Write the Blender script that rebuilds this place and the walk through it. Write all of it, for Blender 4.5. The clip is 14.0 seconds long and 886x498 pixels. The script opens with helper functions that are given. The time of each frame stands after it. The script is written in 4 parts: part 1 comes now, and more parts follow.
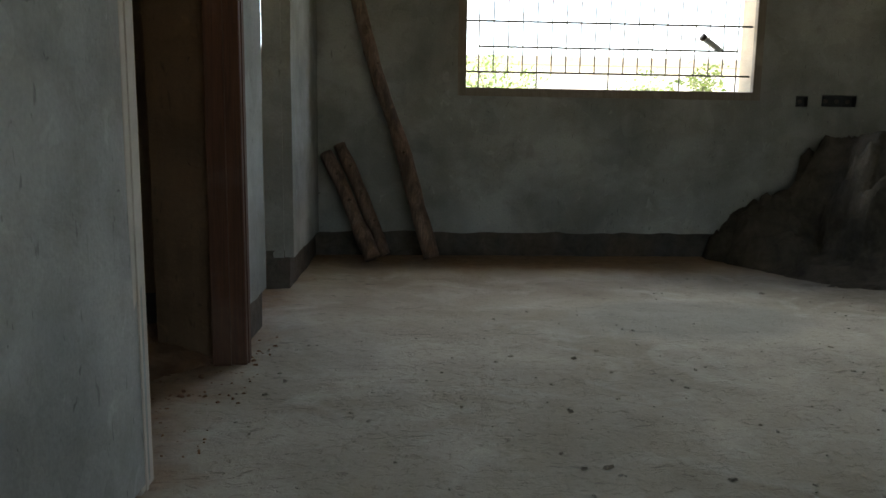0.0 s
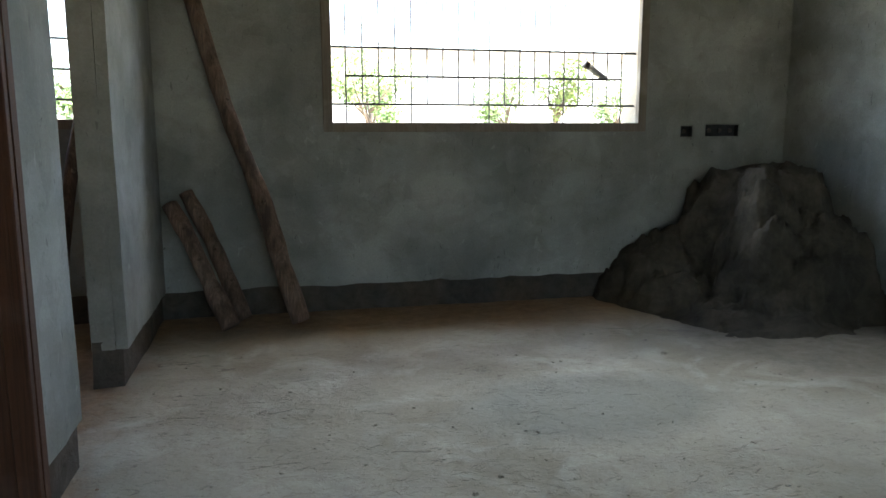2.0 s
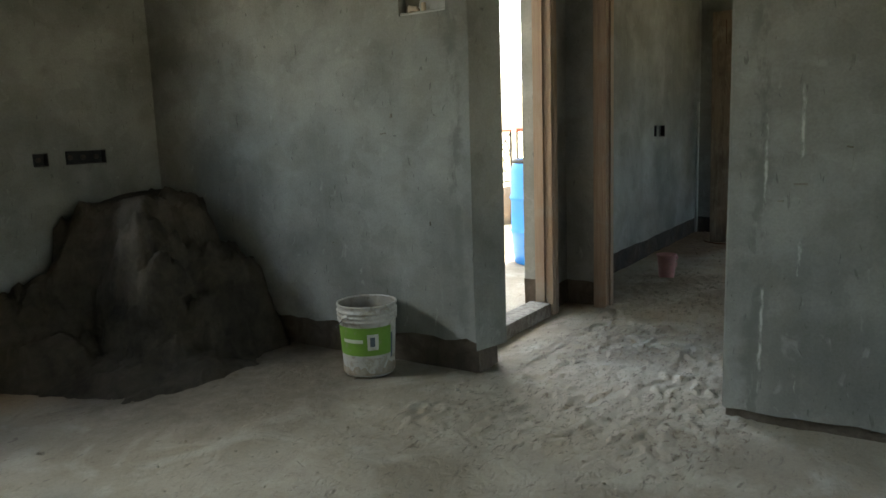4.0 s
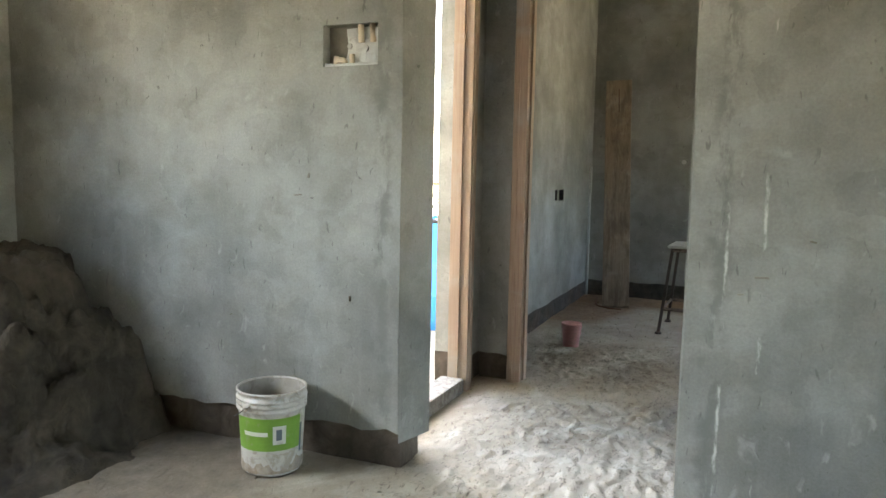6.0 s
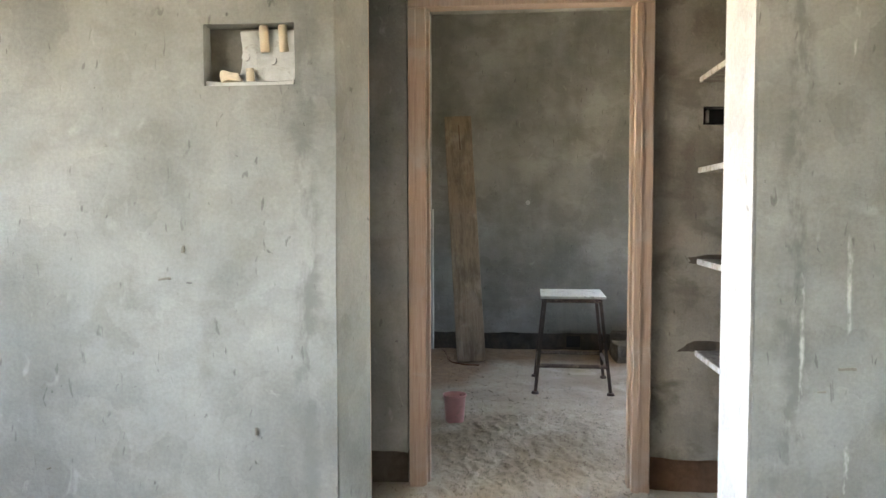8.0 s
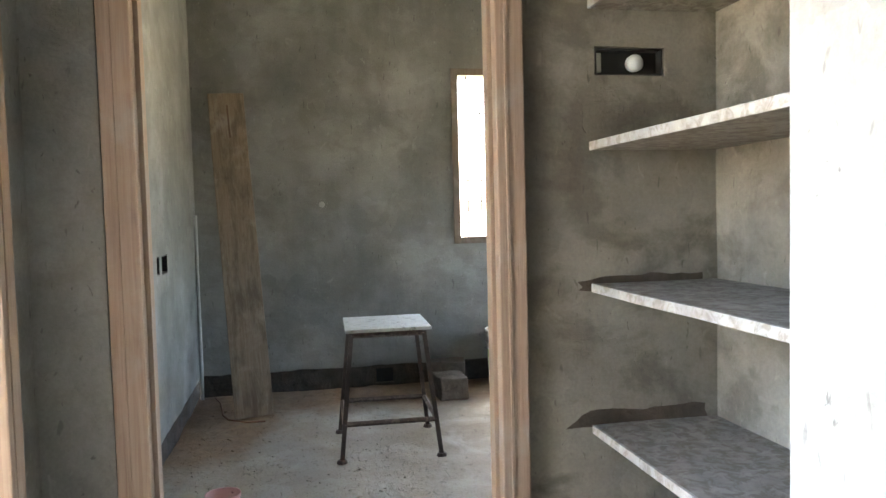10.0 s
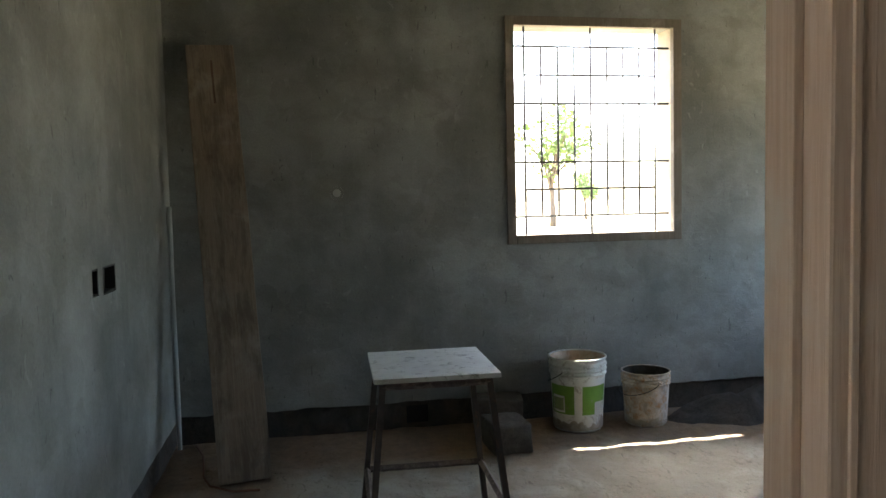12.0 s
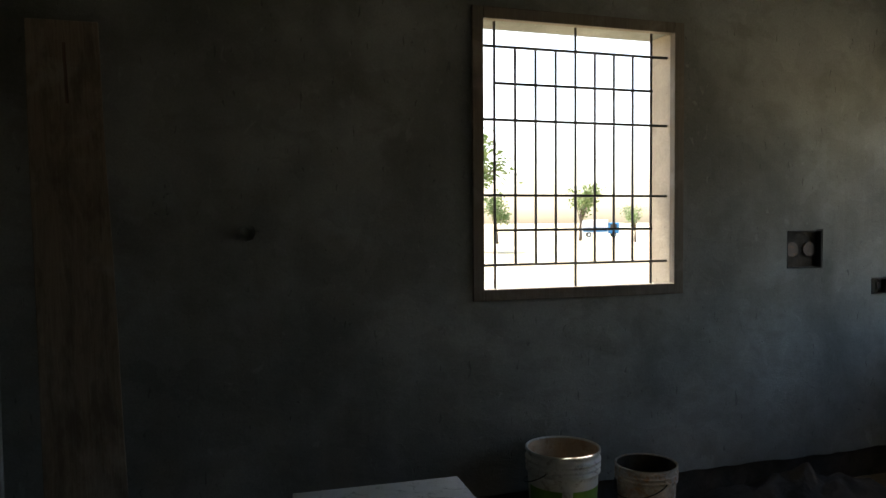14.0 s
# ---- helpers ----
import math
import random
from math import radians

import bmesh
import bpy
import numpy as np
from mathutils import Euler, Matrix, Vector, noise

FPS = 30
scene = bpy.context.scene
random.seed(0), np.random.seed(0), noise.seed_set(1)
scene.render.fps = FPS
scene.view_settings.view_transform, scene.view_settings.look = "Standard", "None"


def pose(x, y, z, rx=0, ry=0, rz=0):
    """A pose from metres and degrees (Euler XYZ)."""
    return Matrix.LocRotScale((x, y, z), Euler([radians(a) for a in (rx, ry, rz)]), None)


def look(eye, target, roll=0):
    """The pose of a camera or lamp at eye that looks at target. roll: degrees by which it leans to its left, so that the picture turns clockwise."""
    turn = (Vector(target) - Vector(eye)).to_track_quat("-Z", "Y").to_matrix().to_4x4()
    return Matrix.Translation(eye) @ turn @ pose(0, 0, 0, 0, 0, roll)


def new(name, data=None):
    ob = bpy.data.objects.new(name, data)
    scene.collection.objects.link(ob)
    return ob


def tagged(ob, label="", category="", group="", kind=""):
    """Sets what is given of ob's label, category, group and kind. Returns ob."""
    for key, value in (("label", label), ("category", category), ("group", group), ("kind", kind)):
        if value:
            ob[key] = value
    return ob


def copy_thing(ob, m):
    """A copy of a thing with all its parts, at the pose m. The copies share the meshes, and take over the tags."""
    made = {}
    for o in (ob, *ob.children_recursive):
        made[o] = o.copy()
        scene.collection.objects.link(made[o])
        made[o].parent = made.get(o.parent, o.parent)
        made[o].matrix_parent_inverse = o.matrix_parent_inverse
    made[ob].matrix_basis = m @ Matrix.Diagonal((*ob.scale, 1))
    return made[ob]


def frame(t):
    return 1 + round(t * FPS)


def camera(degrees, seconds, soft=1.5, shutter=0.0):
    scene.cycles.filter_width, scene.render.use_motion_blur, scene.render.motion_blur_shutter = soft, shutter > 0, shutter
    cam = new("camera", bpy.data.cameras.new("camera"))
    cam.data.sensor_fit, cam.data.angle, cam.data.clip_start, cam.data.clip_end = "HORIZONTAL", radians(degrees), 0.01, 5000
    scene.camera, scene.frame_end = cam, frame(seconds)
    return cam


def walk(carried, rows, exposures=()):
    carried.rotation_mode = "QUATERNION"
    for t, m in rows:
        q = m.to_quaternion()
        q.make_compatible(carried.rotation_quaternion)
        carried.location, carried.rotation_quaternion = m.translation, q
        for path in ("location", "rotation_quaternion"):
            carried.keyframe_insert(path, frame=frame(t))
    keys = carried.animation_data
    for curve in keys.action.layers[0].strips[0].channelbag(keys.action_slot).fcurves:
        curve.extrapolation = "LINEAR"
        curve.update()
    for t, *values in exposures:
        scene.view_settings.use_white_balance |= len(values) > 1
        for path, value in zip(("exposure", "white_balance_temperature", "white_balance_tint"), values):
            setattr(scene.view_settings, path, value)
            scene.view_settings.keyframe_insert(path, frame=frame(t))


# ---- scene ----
cam = camera(62.2, 14.0)
PATH = [
    (0, (0.094, 0.4, 0.802), (0.205, 2.377, 0.513), 0.8),
    (0.5, (0.092, 0.515, 0.812), (0.108, 2.49, 0.484), -2.0),
    (1, (0.12, 0.66, 0.937), (0.093, 2.634, 0.613), -1.2),
    (1.5, (0.166, 0.761, 1.031), (0.301, 2.733, 0.724), -0.4),
    (2, (0.167, 0.988, 1.114), (0.608, 2.914, 0.801), -0.1),
    (2.5, (0.213, 1.071, 1.191), (1.076, 2.865, 0.994), -0.8),
    (3, (0.471, 1.192, 1.183), (1.607, 2.828, 0.999), -1.2),
    (3.5, (0.625, 1.272, 1.223), (2.014, 2.666, 0.868), -1.2),
    (4, (0.658, 1.404, 1.205), (2.311, 2.485, 0.888), -2.0),
    (6.3, (0.922, 2.015, 1.332), (2.788, 2.704, 1.116), 1.0),
    (6.5, (0.965, 2.161, 1.349), (2.86, 2.748, 1.098), 0.4),
    (7, (1.056, 2.383, 1.392), (3.002, 2.804, 1.198), -2.7),
    (7.5, (1.343, 2.56, 1.383), (3.321, 2.816, 1.242), -3.1),
    (8, (1.589, 2.716, 1.402), (3.579, 2.886, 1.298), -0.1),
    (8.5, (1.911, 2.87, 1.416), (3.903, 2.747, 1.287), -3.2),
    (9, (2.302, 2.852, 1.41), (4.273, 2.532, 1.302), -3.9),
    (9.2, (2.46, 2.816, 1.4), (4.435, 2.52, 1.295), -2.4),
    (11.5, (4.177, 2.593, 1.413), (6.101, 2.056, 1.315), -1.0),
    (12, (4.493, 2.666, 1.407), (6.457, 2.31, 1.282), -1.3),
    (12.5, (4.801, 2.693, 1.429), (6.788, 2.493, 1.314), -2.9),
    (13, (5.051, 2.7, 1.468), (7.038, 2.482, 1.415), -0.9),
    (13.5, (5.334, 2.667, 1.505), (7.289, 2.245, 1.468), 0.1),
    (14, (5.64, 2.635, 1.517), (7.547, 2.036, 1.447), -0.4),
]
EXPOSURES = [(0, 3.4, 7100, 6), (0.5, 4.2, 7000, 7), (1.0, 4.45, 6900, 8), (1.5, 4.5, 6800, 8), (2.0, 4.0, 6400, 4), (2.5, 2.95, 6450, 5), (3.0, 2.15, 6450, 6), (3.5, 3.35, 6850, 1),
             (4.0, 3.6, 7300, 2), (6.3, 5.4, 7200, 10), (6.8, 5.65, 7150, 12), (9.2, 5.7, 7100, 14), (11.4, 5.2, 6450, 6), (12.0, 4.15, 6750, 7), (12.5, 3.95, 6950, 8), (13.2, 3.9, 6950, 8), (14.0, 2.25, 6850, 8)]
walk(cam, [(t, look(eye, target, roll)) for t, eye, target, roll in PATH], EXPOSURES)

# ---- world and sun ----
SUN_TO = Vector((0.58, 0.10, 1.18)).normalized()
world = bpy.data.worlds.new("sky")
world.use_nodes = True
scene.world = world
wn = world.node_tree
sky = wn.nodes.new("ShaderNodeTexSky")
sky.sky_type, sky.sun_disc = "NISHITA", False
sky.sun_elevation = math.asin(SUN_TO.z)
sky.sun_rotation = math.atan2(SUN_TO.x, SUN_TO.y)
sky.dust_density, sky.air_density = 3.0, 1.0
wn.links.new(sky.outputs[0], wn.nodes["Background"].inputs[0])
wn.nodes["Background"].inputs[1].default_value = 0.15
sun_data = bpy.data.lights.new("sun", "SUN")
sun_data.energy, sun_data.angle, sun_data.color = 3.7, radians(0.53), (1.0, 0.95, 0.86)
sun = new("sun", sun_data)
sun.matrix_world = look(SUN_TO * 20, (0, 0, 0))


def sky_fill_lamp(name, m, width, height, watts):
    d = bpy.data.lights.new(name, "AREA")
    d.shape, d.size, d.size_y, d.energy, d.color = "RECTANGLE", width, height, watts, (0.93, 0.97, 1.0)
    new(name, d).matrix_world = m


# added area lamp, out of view beyond the north window, standing in for sky
sky_fill_lamp("north_sky_fill", look((0.9, 7.9, 3.3), (2.1, 3.4, 0.9)), 3.4, 0.8, 20)


# ---- materials ----
def material(name, rough=0.85, metal=0.0, spec=0.3):
    m = bpy.data.materials.new(name)
    m.use_nodes = True
    b = m.node_tree.nodes["Principled BSDF"]
    b.inputs["Roughness"].default_value = rough
    b.inputs["Metallic"].default_value = metal
    b.inputs["Specular IOR Level"].default_value = spec
    return m, m.node_tree, b


def coords(nt, scale=(1, 1, 1), space="Object"):
    tc = nt.nodes.new("ShaderNodeTexCoord")
    mp = nt.nodes.new("ShaderNodeMapping")
    mp.inputs["Scale"].default_value = scale
    nt.links.new(tc.outputs[space], mp.inputs[0])
    return mp.outputs[0]


def noise_tex(nt, vec, scale, detail=6, rough=0.6, distort=0.0):
    n = nt.nodes.new("ShaderNodeTexNoise")
    for key, v in (("Scale", scale), ("Detail", detail), ("Roughness", rough), ("Distortion", distort)):
        n.inputs[key].default_value = v
    nt.links.new(vec, n.inputs["Vector"])
    return n.outputs[0]


def ramp(nt, fac, stops):
    r = nt.nodes.new("ShaderNodeValToRGB")
    while len(r.color_ramp.elements) < len(stops):
        r.color_ramp.elements.new(0.5)
    for e, (p, c) in zip(r.color_ramp.elements, stops):
        e.position = p
        e.color = (c, c, c, 1) if isinstance(c, (int, float)) else (*c, 1)
    nt.links.new(fac, r.inputs[0])
    return r.outputs[0]


def mix(nt, fac, a, b, blend="MIX"):
    m = nt.nodes.new("ShaderNodeMix")
    m.data_type, m.blend_type = "RGBA", blend
    for i, v in ((0, fac), (6, a), (7, b)):
        if isinstance(v, (int, float)):
            m.inputs[i].default_value = v if i == 0 else (v, v, v, 1)
        elif isinstance(v, tuple):
            m.inputs[i].default_value = (*v, 1)
        else:
            nt.links.new(v, m.inputs[i])
    return m.outputs[2]


def calc(nt, op, a, b):
    m = nt.nodes.new("ShaderNodeMath")
    m.operation = op
    for i, v in ((0, a), (1, b)):
        if isinstance(v, (int, float)):
            m.inputs[i].default_value = v
        else:
            nt.links.new(v, m.inputs[i])
    return m.outputs[0]


def bump(nt, b, height, strength=0.4, dist=0.01):
    n = nt.nodes.new("ShaderNodeBump")
    n.inputs["Strength"].default_value, n.inputs["Distance"].default_value = strength, dist
    nt.links.new(height, n.inputs["Height"])
    nt.links.new(n.outputs[0], b.inputs["Normal"])


def plaster(name, light, dark, patch, streaks=0.5, joints=(), drips=(), blots=0.42):
    """Hand-trowelled cement: cloudy tone, damp blotches, vertical run marks, trowel arcs and small scratches."""
    m, nt, b = material(name, 0.88, 0, 0.25)
    v = coords(nt)
    cloud = ramp(nt, noise_tex(nt, v, 1.3, 5, 0.55, 0.25), [(0.36, dark), (0.64, light)])
    blotch = ramp(nt, noise_tex(nt, coords(nt, (1, 1, 1.4)), 3.6, 6, 0.6, 0.3), [(0.48, 0.0), (0.60, 1.0)])
    c = mix(nt, calc(nt, "MULTIPLY", blotch, blots), cloud, patch)
    # overlapping trowel passes: soft-edged facets a hand or two wide
    warp = nt.nodes.new("ShaderNodeMix")
    warp.data_type, warp.blend_type = "RGBA", "ADD"
    wn2 = nt.nodes.new("ShaderNodeTexNoise")
    wn2.inputs["Scale"].default_value, wn2.inputs["Detail"].default_value = 7.0, 4.0
    nt.links.new(v, wn2.inputs["Vector"])
    warp.inputs[0].default_value = 0.19
    nt.links.new(v, warp.inputs[6]), nt.links.new(wn2.outputs[1], warp.inputs[7])
    facet = nt.nodes.new("ShaderNodeTexVoronoi")
    facet.feature, facet.inputs["Scale"].default_value = "F1", 6.5
    facet.inputs["Randomness"].default_value = 1.0
    nt.links.new(warp.outputs[2], facet.inputs["Vector"])
    tone = nt.nodes.new("ShaderNodeSeparateColor")
    nt.links.new(facet.outputs["Color"], tone.inputs[0])
    c = mix(nt, 0.22, c, ramp(nt, tone.outputs[0], [(0.0, 0.36), (1.0, 0.64)]), "OVERLAY")
    run = ramp(nt, noise_tex(nt, coords(nt, (7, 7, 0.7)), 1.6, 5, 0.6, 0.4), [(0.5, 0.0), (0.72, 1.0)])
    c = mix(nt, calc(nt, "MULTIPLY", run, 0.35 * streaks), c, tuple(x * 1.35 for x in light))
    scratch = ramp(nt, noise_tex(nt, coords(nt, (3, 3, 1.4)), 7.5, 3, 0.5, 2.2), [(0.70, 0.0), (0.75, 1.0)])
    c = mix(nt, calc(nt, "MULTIPLY", scratch, 0.6), c, tuple(x * 0.5 for x in dark))
    tick = ramp(nt, noise_tex(nt, coords(nt, (16, 16, 4.5)), 2.6, 2, 0.5, 0.5), [(0.69, 0.0), (0.74, 1.0)])
    c = mix(nt, calc(nt, "MULTIPLY", tick, 0.5), c, tuple(x * 0.55 for x in dark))
    dab = ramp(nt, noise_tex(nt, coords(nt, (1.5, 1.5, 1)), 11, 3, 0.5, 0.8), [(0.66, 0.0), (0.76, 1.0)])
    c = mix(nt, calc(nt, "MULTIPLY", dab, 0.4), c, tuple(x * 1.25 for x in light))
    fine = noise_tex(nt, v, 90, 4, 0.7)
    c = mix(nt, 0.22, c, ramp(nt, fine, [(0.3, 0.12), (0.7, 0.5)]), "OVERLAY")
    sep = nt.nodes.new("ShaderNodeSeparateXYZ")
    nt.links.new(v, sep.inputs[0])
    for marks, half, wob, colour, cut, power in ((joints, 0.05, 0.07, (0.155, 0.16, 0.147), 0.42, 0.65), (drips, 0.008, 0.012, (0.62, 0.62, 0.58), 0.52, 0.8)):
        ragged = calc(nt, "MULTIPLY", calc(nt, "SUBTRACT", noise_tex(nt, coords(nt, (1, 1, 2)), 6, 6, 0.7), 0.5), wob * 2)
        gaps = ramp(nt, noise_tex(nt, coords(nt, (1, 3, 1.2)), 5, 4, 0.6), [(cut, 0.0), (cut + 0.1, 1.0)])
        for y0 in marks:
            off = calc(nt, "ABSOLUTE", calc(nt, "ADD", calc(nt, "SUBTRACT", sep.outputs[1], y0), ragged), 0)
            near = nt.nodes.new("ShaderNodeMapRange")
            near.inputs[1].default_value, near.inputs[2].default_value = half, half * 0.2
            nt.links.new(off, near.inputs[0])
            c = mix(nt, calc(nt, "MULTIPLY", calc(nt, "MULTIPLY", near.outputs[0], gaps), power), c, colour)
    nt.links.new(c, b.inputs["Base Color"])
    trowel = noise_tex(nt, coords(nt, (1, 1, 1.6)), 6, 6, 0.6, 0.4)
    h = calc(nt, "ADD", calc(nt, "ADD", calc(nt, "MULTIPLY", trowel, 0.7), calc(nt, "MULTIPLY", tone.outputs[1], 0.12)), calc(nt, "MULTIPLY", fine, 0.12))
    h = calc(nt, "SUBTRACT", h, calc(nt, "MULTIPLY", scratch, 0.25))
    bump(nt, b, h, 0.75, 0.014)
    return m


PLASTER = plaster("cement_plaster", (0.36, 0.365, 0.342), (0.19, 0.195, 0.178), (0.215, 0.212, 0.185), 0.25)
EAST_PLASTER = plaster("jointed_cement_plaster", (0.36, 0.365, 0.342), (0.19, 0.195, 0.178), (0.215, 0.212, 0.185), 0.25, (3.29, 1.925), (1.90, 1.775))
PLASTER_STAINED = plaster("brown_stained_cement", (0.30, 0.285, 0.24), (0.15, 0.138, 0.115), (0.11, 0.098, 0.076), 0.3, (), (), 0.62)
PLASTER_BROWN = plaster("old_brown_plaster", (0.33, 0.22, 0.125), (0.19, 0.12, 0.065), (0.22, 0.15, 0.09), 0.5)
# Pier brown is oversaturated to make up for warm light missing on it.
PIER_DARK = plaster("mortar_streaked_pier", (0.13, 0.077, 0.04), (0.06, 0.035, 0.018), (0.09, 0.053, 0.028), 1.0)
PLASTER_LIT = plaster("lit_end_plaster", (0.355, 0.355, 0.33), (0.27, 0.27, 0.245), (0.29, 0.285, 0.255), 0.8)


def rough_band(name, a, b_):
    m, nt, b = material(name, 0.95, 0, 0.15)
    v = coords(nt)
    n = noise_tex(nt, v, 9, 8, 0.7, 0.5)
    c = mix(nt, ramp(nt, noise_tex(nt, v, 2.0, 4), [(0.4, 0.0), (0.6, 1.0)]), ramp(nt, n, [(0.3, tuple(x * 0.5 for x in a)), (0.7, a)]), ramp(nt, n, [(0.3, tuple(x * 0.5 for x in b_)), (0.7, b_)]))
    nt.links.new(c, b.inputs["Base Color"])
    bump(nt, b, calc(nt, "ADD", n, calc(nt, "MULTIPLY", noise_tex(nt, v, 45, 5, 0.7), 0.4)), 0.9, 0.03)
    return m


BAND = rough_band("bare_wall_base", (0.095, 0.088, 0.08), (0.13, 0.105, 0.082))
BAND_SOIL = rough_band("soil_stained_wall_base", (0.20, 0.165, 0.13), (0.13, 0.105, 0.082))
BAND_RED = rough_band("reddish_wall_base", (0.21, 0.125, 0.08), (0.14, 0.088, 0.06))
HEAP = rough_band("damp_mortar_sand", (0.125, 0.106, 0.082), (0.072, 0.063, 0.05))
EARTH = rough_band("red_earth", (0.30, 0.17, 0.09), (0.22, 0.13, 0.08))


def floor_material(name, ledge_shade=0.0):
    m, nt, b = material(name, 0.93, 0, 0.2)
    v = coords(nt)
    cloud = ramp(nt, noise_tex(nt, v, 0.9, 6, 0.62, 0.5), [(0.34, (0.25, 0.222, 0.172)), (0.66, (0.42, 0.388, 0.322))])
    pale = ramp(nt, noise_tex(nt, v, 2.6, 6, 0.6, 0.9), [(0.5, 0.0), (0.68, 1.0)])
    c = mix(nt, calc(nt, "MULTIPLY", pale, 0.6), cloud, (0.48, 0.46, 0.395))
    scuff = ramp(nt, noise_tex(nt, coords(nt, (1.0, 2.4, 1)), 7, 5, 0.62, 1.9), [(0.61, 0.0), (0.68, 1.0)])
    c = mix(nt, calc(nt, "MULTIPLY", scuff, 0.65), c, (0.17, 0.15, 0.125))
    # small dark dashes that paint in the shading of floor ridges
    ridge_mark = ramp(nt, noise_tex(nt, coords(nt, (1.0, 1.7, 1)), 24, 4, 0.6, 0.7), [(0.57, 0.0), (0.63, 1.0)])
    c = mix(nt, calc(nt, "MULTIPLY", ridge_mark, 0.16), c, (0.19, 0.155, 0.12))
    if ledge_shade:
        # dark flecks imitating the shaded edges of broken mortar ledges
        ledge_mark = ramp(nt, noise_tex(nt, coords(nt, (1.0, 2.4, 1)), 17, 4, 0.6, 1.2), [(0.57, 0.0), (0.63, 1.0)])
        c = mix(nt, calc(nt, "MULTIPLY", ledge_mark, ledge_shade), c, (0.13, 0.11, 0.085))
    # brown soil washed along the window wall and out of the side doorway
    sep = nt.nodes.new("ShaderNodeSeparateXYZ")
    nt.links.new(v, sep.inputs[0])
    wob = calc(nt, "MULTIPLY", calc(nt, "SUBTRACT", noise_tex(nt, v, 2.2, 5), 0.5), 0.7)
    along = nt.nodes.new("ShaderNodeMapRange")
    along.inputs[1].default_value, along.inputs[2].default_value = 4.75, 5.25
    nt.links.new(calc(nt, "ADD", sep.outputs[1], wob), along.inputs[0])
    inside = nt.nodes.new("ShaderNodeMapRange")
    inside.inputs[1].default_value, inside.inputs[2].default_value = -0.42, -0.62
    nt.links.new(calc(nt, "ADD", sep.outputs[0], wob), inside.inputs[0])
    east = nt.nodes.new("ShaderNodeMapRange")
    east.inputs[1].default_value, east.inputs[2].default_value = 8.18, 8.5
    nt.links.new(calc(nt, "ADD", sep.outputs[0], wob), east.inputs[0])

    def blob(x, y, rx, ry):
        dx = calc(nt, "DIVIDE", calc(nt, "SUBTRACT", sep.outputs[0], x), rx)
        dy = calc(nt, "DIVIDE", calc(nt, "SUBTRACT", sep.outputs[1], y), ry)
        d = calc(nt, "SQRT", calc(nt, "ADD", calc(nt, "MULTIPLY", dx, dx), calc(nt, "MULTIPLY", dy, dy)), 0)
        out = nt.nodes.new("ShaderNodeMapRange")
        out.inputs[1].default_value, out.inputs[2].default_value = 1.05, 0.7
        nt.links.new(calc(nt, "ADD", d, calc(nt, "MULTIPLY", wob, 1.2)), out.inputs[0])
        return out.outputs[0]

    soil = calc(nt, "MAXIMUM", calc(nt, "MAXIMUM", along.outputs[0], inside.outputs[0]), calc(nt, "MAXIMUM", calc(nt, "MULTIPLY", east.outputs[0], 0.9), 0.0))
    c = mix(nt, calc(nt, "MULTIPLY", blob(3.15, 4.5, 0.95, 1.05), 0.75), c, ramp(nt, noise_tex(nt, v, 11, 6, 0.7), [(0.3, (0.10, 0.085, 0.066)), (0.7, (0.23, 0.195, 0.155))]))
    damp = blob(1.42, 3.68, 0.62, 0.42)
    c = mix(nt, calc(nt, "MULTIPLY", damp, 0.65), c, (0.205, 0.205, 0.18))
    north = blob(8.3, 3.3, 1.2, 0.55)
    soil = calc(nt, "MAXIMUM", soil, calc(nt, "MULTIPLY", north, 0.8))
    c = mix(nt, calc(nt, "MULTIPLY", soil, 0.85), c, ramp(nt, noise_tex(nt, v, 14, 6, 0.7), [(0.3, (0.16, 0.095, 0.055)), (0.7, (0.30, 0.19, 0.11))]))
    fine = noise_tex(nt, v, 70, 5, 0.75)
    c = mix(nt, 0.18, c, ramp(nt, fine, [(0.3, 0.2), (0.7, 0.65)]), "OVERLAY")
    nt.links.new(c, b.inputs["Base Color"])
    h = calc(nt, "ADD", calc(nt, "MULTIPLY", noise_tex(nt, v, 12, 6, 0.65, 1.0), 0.9), calc(nt, "MULTIPLY", fine, 0.25))
    h = calc(nt, "SUBTRACT", h, calc(nt, "ADD", calc(nt, "MULTIPLY", scuff, 0.5), calc(nt, "MULTIPLY", ridge_mark, 0.35)))
    bump(nt, b, h, 0.5, 0.022)
    return m


FLOOR = floor_material("dusty_rough_concrete")
TRODDEN = floor_material("trodden_ledge_mortar", 0.6)


def wood(name, light, dark, axis=2, rough=0.7, dirt=0.4, stain=0.0):
    m, nt, b = material(name, rough, 0, 0.3)
    s = [30, 30, 30]
    s[axis] = 1.1
    v = coords(nt, tuple(s))
    grain = noise_tex(nt, v, 2.2, 7, 0.65, 1.4)
    c = ramp(nt, grain, [(0.3, dark), (0.65, light)])
    smear = ramp(nt, noise_tex(nt, coords(nt), 4, 6, 0.65, 0.6), [(0.5, 0.0), (0.7, 1.0)])
    c = mix(nt, calc(nt, "MULTIPLY", smear, dirt), c, (0.36, 0.33, 0.28))
    if stain:
        spots = ramp(nt, noise_tex(nt, coords(nt, (6, 6, 1.6)), 2.0, 6, 0.7, 0.3), [(0.46, 0.0), (0.62, 1.0)])
        c = mix(nt, calc(nt, "MULTIPLY", spots, stain), c, tuple(x * 0.45 for x in dark))
    nt.links.new(c, b.inputs["Base Color"])
    bump(nt, b, grain, 0.35, 0.004)
    return m


